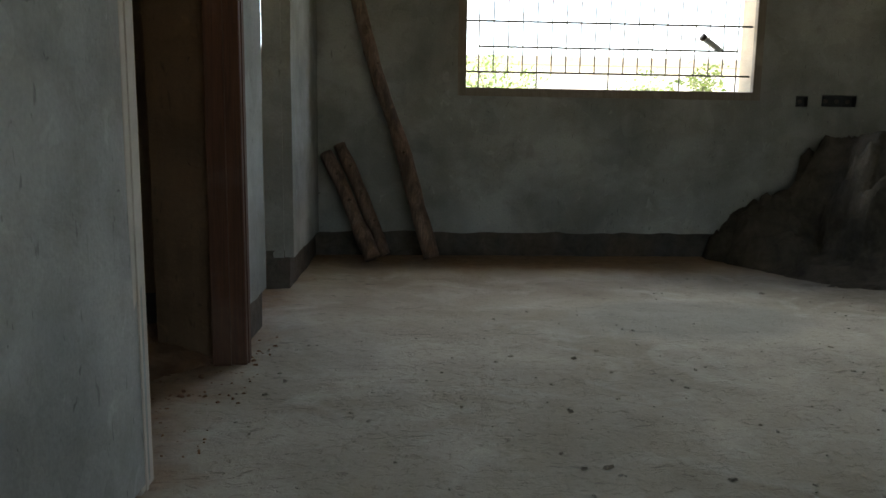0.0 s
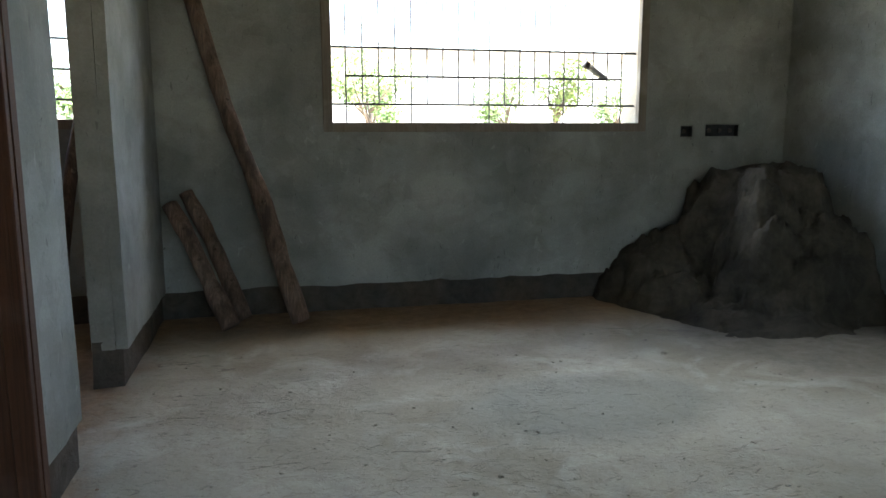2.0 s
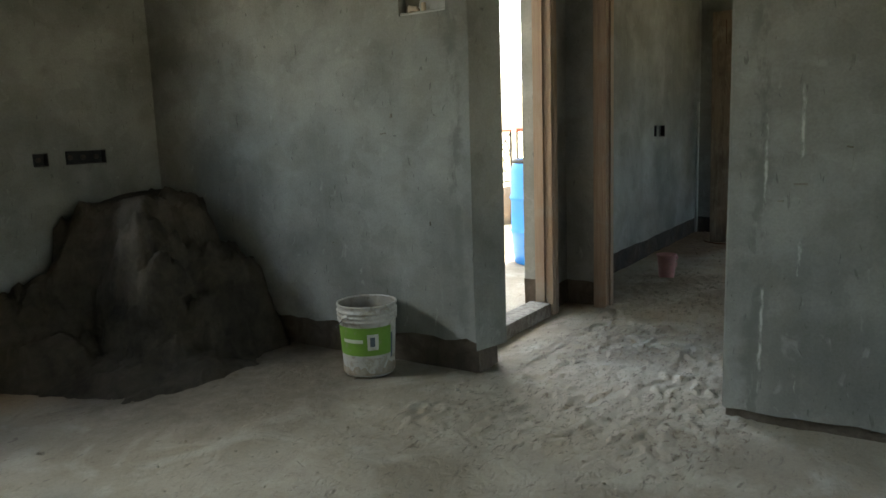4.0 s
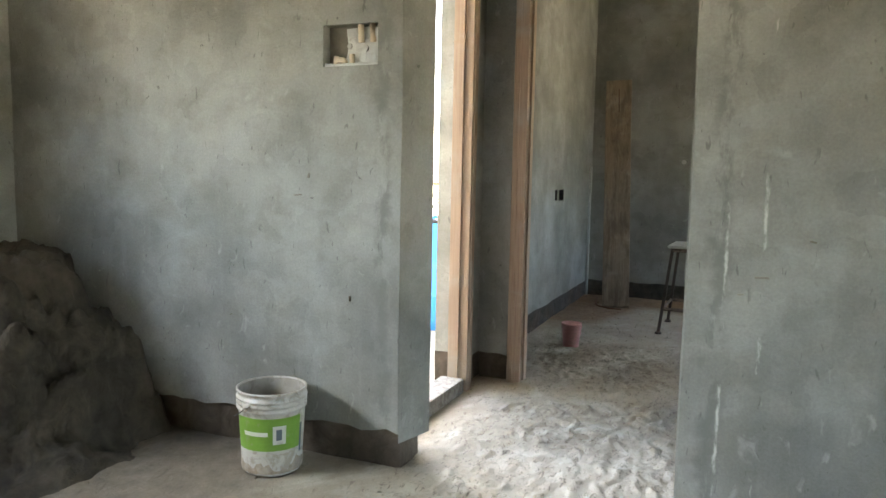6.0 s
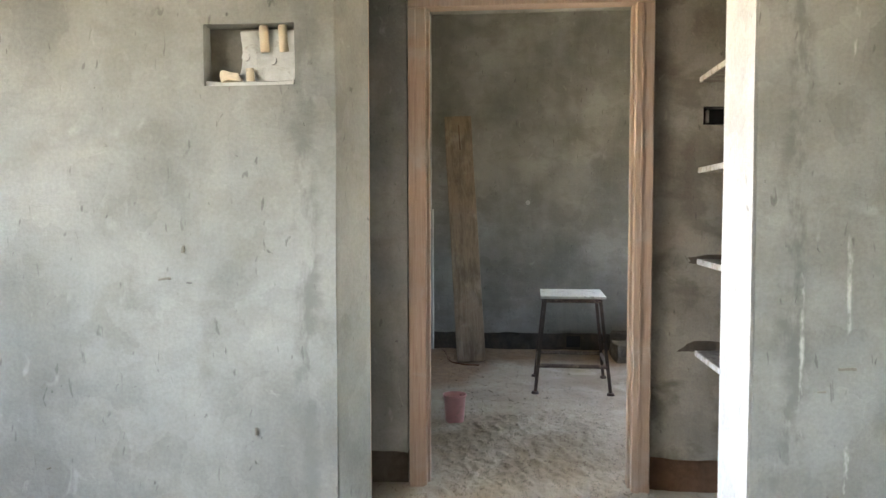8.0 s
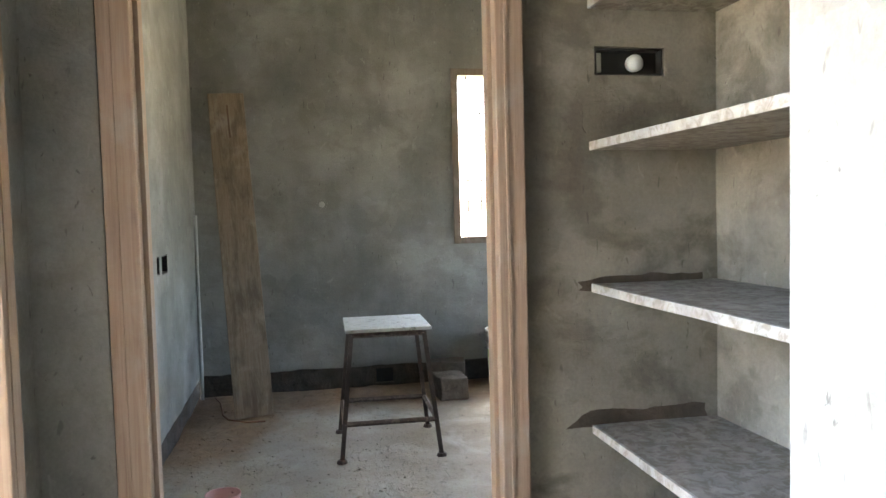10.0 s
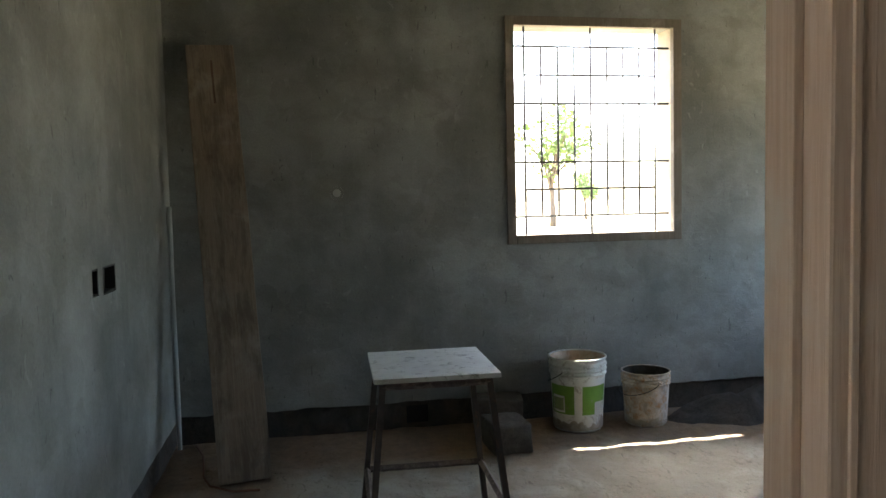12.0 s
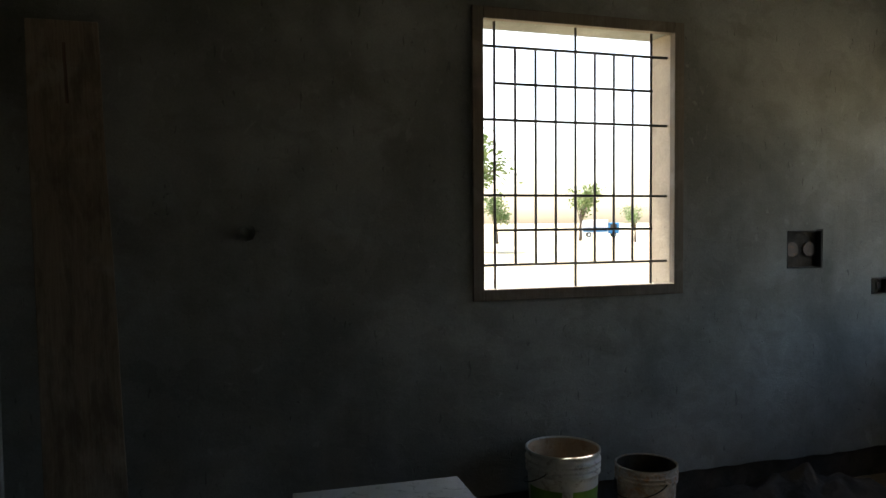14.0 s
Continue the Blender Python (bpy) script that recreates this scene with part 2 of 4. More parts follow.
FRAME_WOOD = wood("pinkish_frame_wood", (0.37, 0.28, 0.215), (0.29, 0.20, 0.145), 2, 0.8, 0.65)
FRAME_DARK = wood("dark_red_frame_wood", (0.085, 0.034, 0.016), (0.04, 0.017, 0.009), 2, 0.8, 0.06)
WINDOW_WOOD = wood("window_frame_wood", (0.22, 0.185, 0.15), (0.16, 0.13, 0.105), 2, 0.8, 0.5)
PLANK_WOOD = wood("cement_stained_plank", (0.29, 0.235, 0.175), (0.20, 0.15, 0.108), 2, 0.88, 0.65, 0.6)
BARK = wood("dry_pole_bark", (0.19, 0.125, 0.09), (0.07, 0.045, 0.033), 2, 0.9, 0.15, 0.7)
TRUNK = wood("tree_bark", (0.16, 0.12, 0.09), (0.07, 0.055, 0.04), 2, 0.95, 0.1)


def plain(name, colour, rough=0.6, metal=0.0, vary=0.15, scale=6.0, spec=0.4, dirt=None, relief=0.15):
    m, nt, b = material(name, rough, metal, spec)
    v = coords(nt)
    n = noise_tex(nt, v, scale, 6, 0.65, 0.4)
    c = ramp(nt, n, [(0.3, tuple(x * (1 - vary) for x in colour)), (0.7, tuple(min(1, x * (1 + vary)) for x in colour))])
    if dirt:
        d = ramp(nt, noise_tex(nt, v, scale * 1.7, 7, 0.7, 0.8), [(dirt[1], 0.0), (dirt[1] + 0.12, 1.0)])
        c = mix(nt, calc(nt, "MULTIPLY", d, dirt[2]), c, dirt[0])
    nt.links.new(c, b.inputs["Base Color"])
    bump(nt, b, noise_tex(nt, v, scale * 8, 4), relief, 0.003)
    return m


MUD = (0.30, 0.26, 0.21)
PAIL_WHITE = plain("dirty_white_plastic", (0.66, 0.66, 0.62), 0.45, 0, 0.06, 9, 0.45, (MUD, 0.52, 0.75))
PAIL_GREEN = plain("green_pail_label", (0.16, 0.31, 0.045), 0.5, 0, 0.12, 12, 0.4, (MUD, 0.58, 0.6))
PAIL_INK = plain("pail_print_ink", (0.10, 0.13, 0.16), 0.5)
PAIL_PALE = plain("pail_print_pale", (0.60, 0.62, 0.56), 0.5, 0, 0.1, 10, 0.4, (MUD, 0.56, 0.5))
PAIL_INSIDE = plain("dried_paint_inside_pail", (0.58, 0.45, 0.33), 0.7, 0, 0.2, 7, 0.3, ((0.42, 0.24, 0.13), 0.5, 0.6))
MORTAR_INSIDE = plain("grey_mortar_inside_pail", (0.34, 0.325, 0.29), 0.85, 0, 0.2, 8, 0.25, ((0.2, 0.18, 0.15), 0.5, 0.6))
TERRACE = plain("terrace_cement", (0.27, 0.255, 0.225), 0.85, 0, 0.12, 1.5, 0.25, ((0.24, 0.22, 0.19), 0.55, 0.5), 0.4)
CREAM_PAIL = plain("mortar_caked_plastic", (0.46, 0.41, 0.35), 0.7, 0, 0.45, 14, 0.3, ((0.36, 0.19, 0.08), 0.5, 0.75))
CRUST = plain("dried_mortar_splash", (0.36, 0.32, 0.26), 0.9, 0, 0.3, 14, 0.25, ((0.24, 0.18, 0.12), 0.5, 0.6), 0.6)
PAIL_GREY = plain("dusty_white_plastic", (0.50, 0.49, 0.45), 0.5, 0, 0.1, 9, 0.4, (MUD, 0.48, 0.75))
PAIL_FADED = plain("faded_green_print", (0.24, 0.30, 0.15), 0.55, 0, 0.25, 22, 0.3, (MUD, 0.55, 0.6))
NICHE_LIME = plain("pale_lime_mortar", (0.50, 0.51, 0.49), 0.9, 0, 0.14, 14, 0.25, ((0.3, 0.27, 0.22), 0.56, 0.6), 0.5)
PINK = plain("pink_plastic", (0.58, 0.31, 0.31), 0.5, 0, 0.12, 9, 0.4, (MUD, 0.55, 0.5))
STOOL_STEEL = plain("rusty_dark_steel", (0.085, 0.07, 0.062), 0.6, 0.5, 0.3, 14, 0.4, ((0.18, 0.10, 0.06), 0.55, 0.6))
GRILLE = plain("dark_grille_steel", (0.06, 0.055, 0.055), 0.55, 0.4, 0.25, 20, 0.4)
MARBLE = plain("mortar_spotted_white_slab", (0.56, 0.56, 0.54), 0.6, 0, 0.1, 5, 0.4, ((0.20, 0.215, 0.19), 0.50, 0.85))
STOOL_TOP = plain("mortar_spotted_board", (0.50, 0.52, 0.49), 0.6, 0, 0.12, 11, 0.4, ((0.16, 0.175, 0.15), 0.545, 0.85), 0.4)
STOOL_RAIL = plain("dusty_rusty_steel", (0.13, 0.10, 0.085), 0.75, 0.2, 0.3, 14, 0.4, ((0.30, 0.24, 0.19), 0.5, 0.6))
SHELF = plain("pale_stone_shelf", (0.44, 0.435, 0.41), 0.75, 0, 0.15, 5, 0.3, ((0.24, 0.21, 0.18), 0.55, 0.6), 0.4)
SHELF_EDGE = plain("paler_stone_edge", (0.36, 0.35, 0.32), 0.85, 0, 0.2, 14, 0.25, ((0.2, 0.175, 0.14), 0.48, 0.7), 0.5)
SHELF_STONE = plain("dusty_grey_stone_shelf", (0.25, 0.235, 0.205), 0.9, 0, 0.2, 14, 0.2, ((0.12, 0.102, 0.08), 0.45, 0.6), 0.5)
PVC = plain("yellowed_pvc", (0.62, 0.52, 0.38), 0.5, 0, 0.1, 9, 0.4, (MUD, 0.55, 0.5))
CONDUIT = plain("grey_pvc_conduit", (0.42, 0.43, 0.42), 0.55)
BOX_BLACK = plain("black_box_metal", (0.03, 0.03, 0.03), 0.6, 0.2, 0.2)
WHITE_PLASTIC = plain("white_fitting_plastic", (0.75, 0.75, 0.72), 0.4)
BLOCK = rough_band("rough_concrete_block", (0.21, 0.185, 0.155), (0.16, 0.14, 0.115))
CABLE = plain("brown_cable_sheath", (0.16, 0.07, 0.035), 0.6)
BLUE = plain("blue_drum_plastic", (0.02, 0.21, 0.58), 0.45, 0, 0.1, 5, 0.45, (MUD, 0.62, 0.4))
RAIL_RED = plain("red_oxide_rail", (0.33, 0.09, 0.05), 0.55, 0.1, 0.2)
RAIL_BLACK = plain("black_scroll_iron", (0.05, 0.045, 0.04), 0.55, 0.3)
EXT_PLASTER = plaster("outside_plaster", (0.50, 0.43, 0.34), (0.38, 0.32, 0.25), (0.44, 0.38, 0.3))
EXT_PALE = plain("pale_outside_paint", (0.72, 0.70, 0.64), 0.9, 0, 0.06, 0.5)
SOIL = plain("dry_open_ground", (0.33, 0.28, 0.20), 0.95, 0, 0.25, 0.3, 0.2, ((0.16, 0.17, 0.07), 0.5, 0.7), 0.5)
TILE_ROOF = plain("weathered_brown_roof", (0.40, 0.33, 0.26), 0.9, 0, 0.2, 2)
VAN_WHITE = plain("white_van_paint", (0.7, 0.7, 0.68), 0.35, 0, 0.05, 3, 0.5)
VAN_BLUE = plain("blue_van_paint", (0.03, 0.20, 0.42), 0.35, 0, 0.05, 3, 0.5)
RUBBER = plain("tyre_rubber", (0.03, 0.03, 0.03), 0.85)
DARK_GLASS = plain("dark_van_glass", (0.03, 0.035, 0.04), 0.12, 0, 0.02, 2, 0.5)


def leaf_material():
    m, nt, b = material("tree_leaves", 0.7, 0, 0.25)
    g = nt.nodes.new("ShaderNodeNewGeometry")
    c = ramp(nt, g.outputs["Random Per Island"], [(0.0, (0.09, 0.14, 0.045)), (0.5, (0.13, 0.19, 0.065)), (1.0, (0.20, 0.24, 0.11))])
    nt.links.new(c, b.inputs["Base Color"])
    return m


LEAF = leaf_material()


# ---- mesh helpers ----
def mesh_of(bm, name, mat, smooth=False):
    me = bpy.data.meshes.new(name)
    bmesh.ops.recalc_face_normals(bm, faces=bm.faces)
    bm.to_mesh(me)
    bm.free()
    me.materials.append(mat)
    if smooth:
        for p in me.polygons:
            p.use_smooth = True
    return me


def part(name, bm, mat, parent=None, label="", smooth=False):
    ob = new(name, mesh_of(bm, name, mat, smooth))
    if parent is not None:
        ob.parent = parent
    return tagged(ob, label)


def thing(name, m, label, category, group="", kind=""):
    ob = new(name)
    ob.empty_display_size = 0.1
    ob.matrix_world = m
    return tagged(ob, label, category, group, kind)


def box(lo, hi, bevel=0.0, bm=None):
    out = bm or bmesh.new()
    c = [(a + b) / 2 for a, b in zip(lo, hi)]
    s = [b - a for a, b in zip(lo, hi)]
    r = bmesh.ops.create_cube(out, size=1, matrix=Matrix.Translation(c) @ Matrix.Diagonal((*s, 1)))
    if bevel:
        es = list({e for v in r["verts"] for e in v.link_edges})
        bmesh.ops.bevel(out, geom=es, offset=bevel, segments=2, affect="EDGES", profile=0.6)
    return out


def rough_up(bm, amount, scale, cuts=0):
    if cuts:
        bmesh.ops.subdivide_edges(bm, edges=bm.edges[:], cuts=cuts, use_grid_fill=True)
    for v in bm.verts:
        v.co += noise.noise_vector(v.co * scale) * amount
    return bm


def rod(a, b, r0, r1=None, n=8, bm=None, wobble=0.0, rings=1):
    """A round bar or pole from a to b, tapering from r0 to r1."""
    out = bm or bmesh.new()
    a, b, r1 = Vector(a), Vector(b), r0 if r1 is None else r1
    q = (b - a).to_track_quat("Z", "Y")
    loops = []
    for k in range(rings + 1):
        f = k / rings
        c = a.lerp(b, f) + noise.noise_vector(a + (b - a) * f * 1.7) * wobble
        rr = (r0 + (r1 - r0) * f) * (1 + (noise.noise(c * 9) * 0.25 if wobble else 0))
        loops.append([out.verts.new(c + q @ Vector((rr * math.cos(2 * math.pi * i / n), rr * math.sin(2 * math.pi * i / n), 0))) for i in range(n)])
    for p, o in zip(loops, loops[1:]):
        for i in range(n):
            out.faces.new((p[i], p[(i + 1) % n], o[(i + 1) % n], o[i]))
    out.faces.new(loops[0][::-1]), out.faces.new(loops[-1])
    return out


def lathe(profile, n=40, bm=None, wobble=0.0):
    """A turned body from (radius, height) pairs, open where the profile does not reach the axis."""
    out = bm or bmesh.new()
    rings = []
    for r, z in profile:
        if r < 1e-5:
            rings.append([out.verts.new((0, 0, z))])
        else:
            rings.append([out.verts.new((r * math.cos(2 * math.pi * i / n) * (1 + wobble * math.sin(2 * math.pi * i / n * 2)), r * math.sin(2 * math.pi * i / n), z)) for i in range(n)])
    for p, o in zip(rings, rings[1:]):
        for i in range(n):
            j = (i + 1) % n
            if len(p) == 1:
                out.faces.new((p[0], o[i], o[j]))
            elif len(o) == 1:
                out.faces.new((p[i], p[j], o[0]))
            else:
                out.faces.new((p[i], p[j], o[j], o[i]))
    return out


def curved_rod(points, r, n=6, bm=None):
    out = bm or bmesh.new()
    pts = [Vector(p) for p in points]
    loops = []
    for i, p in enumerate(pts):
        d = (pts[min(i + 1, len(pts) - 1)] - pts[max(i - 1, 0)]).normalized()
        q = d.to_track_quat("Z", "Y")
        loops.append([out.verts.new(p + q @ Vector((r * math.cos(2 * math.pi * k / n), r * math.sin(2 * math.pi * k / n), 0))) for k in range(n)])
    for a, b in zip(loops, loops[1:]):
        for k in range(n):
            out.faces.new((a[k], a[(k + 1) % n], b[(k + 1) % n], b[k]))
    out.faces.new(loops[0][::-1]), out.faces.new(loops[-1])
    return out


def cuts(lo, hi, marks, step):
    stops = sorted({lo, hi, *[m for m in marks if lo < m < hi]})
    out = []
    for a, b in zip(stops, stops[1:]):
        k = max(1, math.ceil((b - a) / step - 1e-6))
        out += [a + (b - a) * i / k for i in range(k)]
    return out + [hi]


def wall(name, axis, face, back, u0, u1, z0, z1, mat, holes=(), wave=0.004, step=0.14, label="", rear=True, ragged=0.0):
    """A wall with thickness: axis 'x' or 'y' is its normal, face and back the two planes; holes are (u0, u1, z0, z1)."""
    us = cuts(u0, u1, [m for h in holes for m in h[:2]], step)
    zs = cuts(z0, z1, [m for h in holes for m in h[2:]], step)
    bm, seen = bmesh.new(), {}

    def vert(d, u, z):
        key = (round(d, 4), round(u, 4), round(z, 4))
        if key not in seen:
            p = Vector((d, u, z) if axis == "x" else (u, d, z))
            q = p + noise.noise_vector(p * 2.3) * wave
            if ragged and abs(z - z0) < 1e-4:
                q.z += ragged * (noise.noise(p * 5) + 0.7 * noise.noise(p * 17))
            seen[key] = bm.verts.new(q)
        return seen[key]

    def solid(i, k):
        if not (0 <= i < len(us) - 1 and 0 <= k < len(zs) - 1):
            return False
        u, z = (us[i] + us[i + 1]) / 2, (zs[k] + zs[k + 1]) / 2
        return not any(h[0] < u < h[1] and h[2] < z < h[3] for h in holes)

    for i in range(len(us) - 1):
        for k in range(len(zs) - 1):
            if not solid(i, k):
                continue
            a, b, c, d = us[i], us[i + 1], zs[k], zs[k + 1]
            for plane in ((face, back) if rear else (face,)):
                bm.faces.new([vert(plane, *p) for p in ((a, c), (b, c), (b, d), (a, d))])
            for di, dk, p, q in ((-1, 0, (a, c), (a, d)), (1, 0, (b, c), (b, d)), (0, -1, (a, c), (b, c)), (0, 1, (a, d), (b, d))):
                if not solid(i + di, k + dk):
                    bm.faces.new((vert(face, *p), vert(face, *q), vert(back, *q), vert(back, *p)))
    return tagged(part(name, bm, mat), label or "grey hand-trowelled cement plaster wall, unpainted", "wall", "", "structure")


def sheet(name, x0, x1, y0, y1, z, step, mat, amp, scale, label, category="floor"):
    nx, ny = max(1, round((x1 - x0) / step)), max(1, round((y1 - y0) / step))
    verts, faces = [], []
    for j in range(ny + 1):
        for i in range(nx + 1):
            p = Vector((x0 + (x1 - x0) * i / nx, y0 + (y1 - y0) * j / ny, 0))
            h = noise.fractal(p * scale, 0.9, 2.1, 4) * amp
            verts.append((p.x, p.y, z + h))
    for j in range(ny):
        for i in range(nx):
            a = j * (nx + 1) + i
            faces.append((a, a + 1, a + nx + 2, a + nx + 1))
    me = bpy.data.meshes.new(name)
    me.from_pydata(verts, [], faces)
    for p in me.polygons:
        p.use_smooth = True
    me.materials.append(mat)
    return tagged(new(name, me), label, category, "", "structure")


# ---- structure ----
H, TOP, BASE = 3.35, 2.48, 0.17            # ceiling, lintel level, bare strip left at the foot of the plaster
HALL_E, HALL_N, HALL_W, HALL_S = 3.68, 5.554, -0.49, -2.6
PASS_E, R2_E, R2_N, R2_S = 5.26, 8.99, 3.46, -1.6
floor = sheet("floor", -2.7, 9.1, -2.7, 5.7, 0.0, 0.045, FLOOR, 0.007, 5.0, "rough dusty grey concrete floor with scuffs and brown soil")

W1 = (0.514, 2.558, 1.164, TOP)
W3 = (-1.95, -0.83, 1.18, TOP)
W2 = (0.293, 1.388, 1.18, TOP + 0.035)
SWITCHES = [(2.873, 2.963, 1.08, 1.16), (3.061, 3.316, 1.083, 1.168)]
NICHE = (3.322, 3.592, 1.765, 1.942)
SOCKETS = [(-0.69, -0.44, 1.245, 1.465), (-1.18, -1.05, 1.08, 1.18)]
R2_BOXES = [(7.375, 7.455, 1.085, 1.19), (7.52, 7.71, 1.08, 1.19)]
DRAIN = (1.966, 2.108, 0.023, 0.14)


def plastered(name, axis, face, inward, back, u0, u1, holes=(), shallow=(), mat=PLASTER, depth=0.05, label="", top=H, foot=BASE, ragged=0.012, bare_mat=None):
    """Masonry core with a plaster coat that stops short of the floor; shallow holes go through the coat and front layer only."""
    s = inward
    wall(name, axis, face, face - s * depth, u0, u1, foot, top, mat, tuple(holes) + tuple(shallow), 0.004, 0.07, label, True, min(ragged, foot * 0.3))
    wall(name + "_core", axis, face - s * (depth + 0.002), back, u0, u1, foot, top, mat, holes, 0.0, 0.6, label)
    bare = [h for h in shallow if h[2] < foot]
    wall(name + "_base", axis, face - s * 0.02, back, u0, u1, -0.06, foot + 0.035, bare_mat or BAND, [h for h in holes if h[2] < foot] + bare, 0.012, 0.04, "bare dark brown unplastered strip at the foot of the wall")


N_BACK = HALL_N + 0.23
plastered("wall_north", "y", HALL_N, -1, N_BACK, HALL_W - 0.15, HALL_E + 0.2, [W1], SWITCHES)
plastered("wall_side_room_north", "y", HALL_N, -1, N_BACK, -2.7, HALL_W - 0.152, [W3])
plastered("wall_hall_east", "x", HALL_E, -1, 3.90, 3.205, HALL_N, [], [NICHE], EAST_PLASTER, 0.07, ragged=0.035, bare_mat=BAND_SOIL)
plastered("wall_hall_east_south", "x", HALL_E, -1, 3.966, HALL_S, 2.03, [], [], EAST_PLASTER, foot=0.045, bare_mat=BAND_SOIL)
# Paler plaster copy puts the terrace daylight into the wall end's colour.
wall("wall_end_coat", "y", 2.038, 2.0305, 3.684, 3.964, 0.05, H - 0.002, PLASTER_LIT, wave=0.002, step=0.1, label="cement plaster coat on the wall end, toned paler for terrace daylight")
plastered("wall_hall_west_near", "x", HALL_W, 1, HALL_W - 0.15, HALL_S, 2.052, foot=0.02)
plastered("wall_hall_west_pier", "x", HALL_W, 1, HALL_W - 0.15, 3.07, 3.535)
plastered("wall_hall_west_far", "x", HALL_W, 1, HALL_W - 0.15, 4.36, HALL_N)
wall("wall_over_side_door", "x", HALL_W, HALL_W - 0.15, 2.032, 3.068, 2.50, H, PLASTER)
wall("wall_over_side_opening", "x", HALL_W, HALL_W - 0.15, 3.537, 4.358, 2.50, H, PLASTER)
# The opening behind the start is unseen, added to let daylight in.
wall("wall_hall_south", "y", HALL_S, HALL_S - 0.23, -2.9, HALL_E + 0.286, -0.06, H, PLASTER, [(0.6, 2.4, 0.38, 2.4)])
plastered("wall_passage_north", "y", 3.405, -1, 3.60, 3.902, PASS_E + 0.14, [(3.93, 5.01, -0.1, 2.49)], bare_mat=BAND_SOIL)
splay = bmesh.new()
ring = [[splay.verts.new((x, y, z)) for x, y in ((HALL_E + 0.003, 3.2035), (3.895, 3.148), (3.897, 3.403), (3.72, 3.2036))] for z in (0.12, H - 0.003)]
for i in range(4):
    splay.faces.new((ring[0][i], ring[0][(i + 1) % 4], ring[1][(i + 1) % 4], ring[1][i]))
splay.faces.new(ring[0]), splay.faces.new(ring[1][::-1])
tagged(part("wall_corner_splay", splay, PLASTER), "grey cement splay on the wall corner by the terrace door", "wall", "", "structure")
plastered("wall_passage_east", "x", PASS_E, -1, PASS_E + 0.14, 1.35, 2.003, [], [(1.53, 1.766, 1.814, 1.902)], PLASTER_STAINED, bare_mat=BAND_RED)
plastered("wall_passage_east_jamb", "x", PASS_E, -1, PASS_E + 0.14, 3.21, 3.403, bare_mat=BAND_SOIL)
wall("wall_over_room_door", "x", PASS_E, PASS_E + 0.14, 2.005, 3.208, 2.49, H, PLASTER)
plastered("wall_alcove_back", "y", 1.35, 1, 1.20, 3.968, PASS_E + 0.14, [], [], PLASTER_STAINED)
plastered("wall_room_north", "y", R2_N, -1, R2_N + 0.23, PASS_E + 0.142, R2_E + 0.23, [], R2_BOXES)
plastered("wall_room_east", "x", R2_E, -1, R2_E + 0.23, R2_S, R2_N, [W2], SOCKETS + [DRAIN])
# Unseen south opening, added and sized for the room's light level.
plastered("wall_room_south", "y", R2_S, 1, R2_S - 0.2, PASS_E, R2_E + 0.23, [(7.2, 8.75, 0.95, 2.3)])
wall("wall_room_west", "x", PASS_E + 0.14, PASS_E, R2_S, 1.198, -0.06, H, PLASTER)
plastered("wall_side_partition", "y", 3.42, -1, 3.533, -2.7, HALL_W - 0.152, [], [], PLASTER_BROWN, label="brown stained rough plaster wall of the side room")
wall("wall_side_pier", "y", 3.066, 3.418, -0.80, -0.578, -0.06, H, PIER_DARK, wave=0.006, step=0.08, label="mortar-streaked concrete pier, its brown deepened against bluish light")
wall("wall_side_west", "x", -2.7, -2.9, HALL_S, N_BACK, -0.06, H, PLASTER_BROWN, label="brown stained rough plaster wall of the side room")
# Unseen eaves run past the walls to cut sky light and trim the sun.
roof = box((-2.9, -2.83, H), (3.902, N_BACK + 0.6, H + 0.14))
box((3.902, -2.83, H), (10.0, R2_N + 1.3, H + 0.14), 0, roof)
tagged(part("ceiling", roof, PLASTER), "flat grey cement ceiling slab with unseen eaves", "ceiling", "", "structure")


# ---- door frames, windows, shelves ----
def door_frame(name, m, width, height, depth, jamb, mat, label, sill=0.0):
    """Two posts and a head with a rebate; local x across the opening, y into the wall."""
    f = thing(name, m, label, "door frame", "", "structure")
    for side, x0 in ((-1, -width / 2 - jamb), (1, width / 2)):
        bm = box((x0, 0, sill), (x0 + jamb, depth, height), 0.005)
        r0 = x0 + (jamb if side < 0 else -0.014)
        box((r0, depth * 0.45, sill), (r0 + 0.014, depth, height), 0.002, bm)
        for g in (0.3,):
            gx = x0 + jamb * g
            box((gx, -0.004, sill), (gx + 0.012, 0.002, height), 0.002, bm)
        part("post", rough_up(bm, 0.002, 1.3), mat, f)
    bm = box((-width / 2 - jamb, 0.001, height + 0.001), (width / 2 + jamb, depth - 0.001, height + jamb), 0.005)
    part("head", bm, mat, f)
    return f


door_frame("door_1", pose(5.225, 2.602, 0, 0, 0, -90), 1.02, 2.40, 0.10, 0.088, FRAME_WOOD, "bare pinkish wooden door frame without a door")
ext = door_frame("door_2", pose(4.47, 3.352, 0, 0, 0, 0), 0.90, 2.40, 0.12, 0.088, FRAME_WOOD, "bare pinkish wooden door frame opening onto the terrace", 0.0)
part("threshold", rough_up(box((-0.44, 0.012, -0.02), (0.44, 0.16, 0.085), 0.008), 0.003, 5), SHELF_STONE, ext, "raised grey cement threshold")
far = door_frame("door_3", pose(-0.458, 2.528, 0, 0, 0, 90), 0.90, 2.42, 0.118, 0.085, FRAME_DARK, "dark reddish-brown wooden door frame without a door")
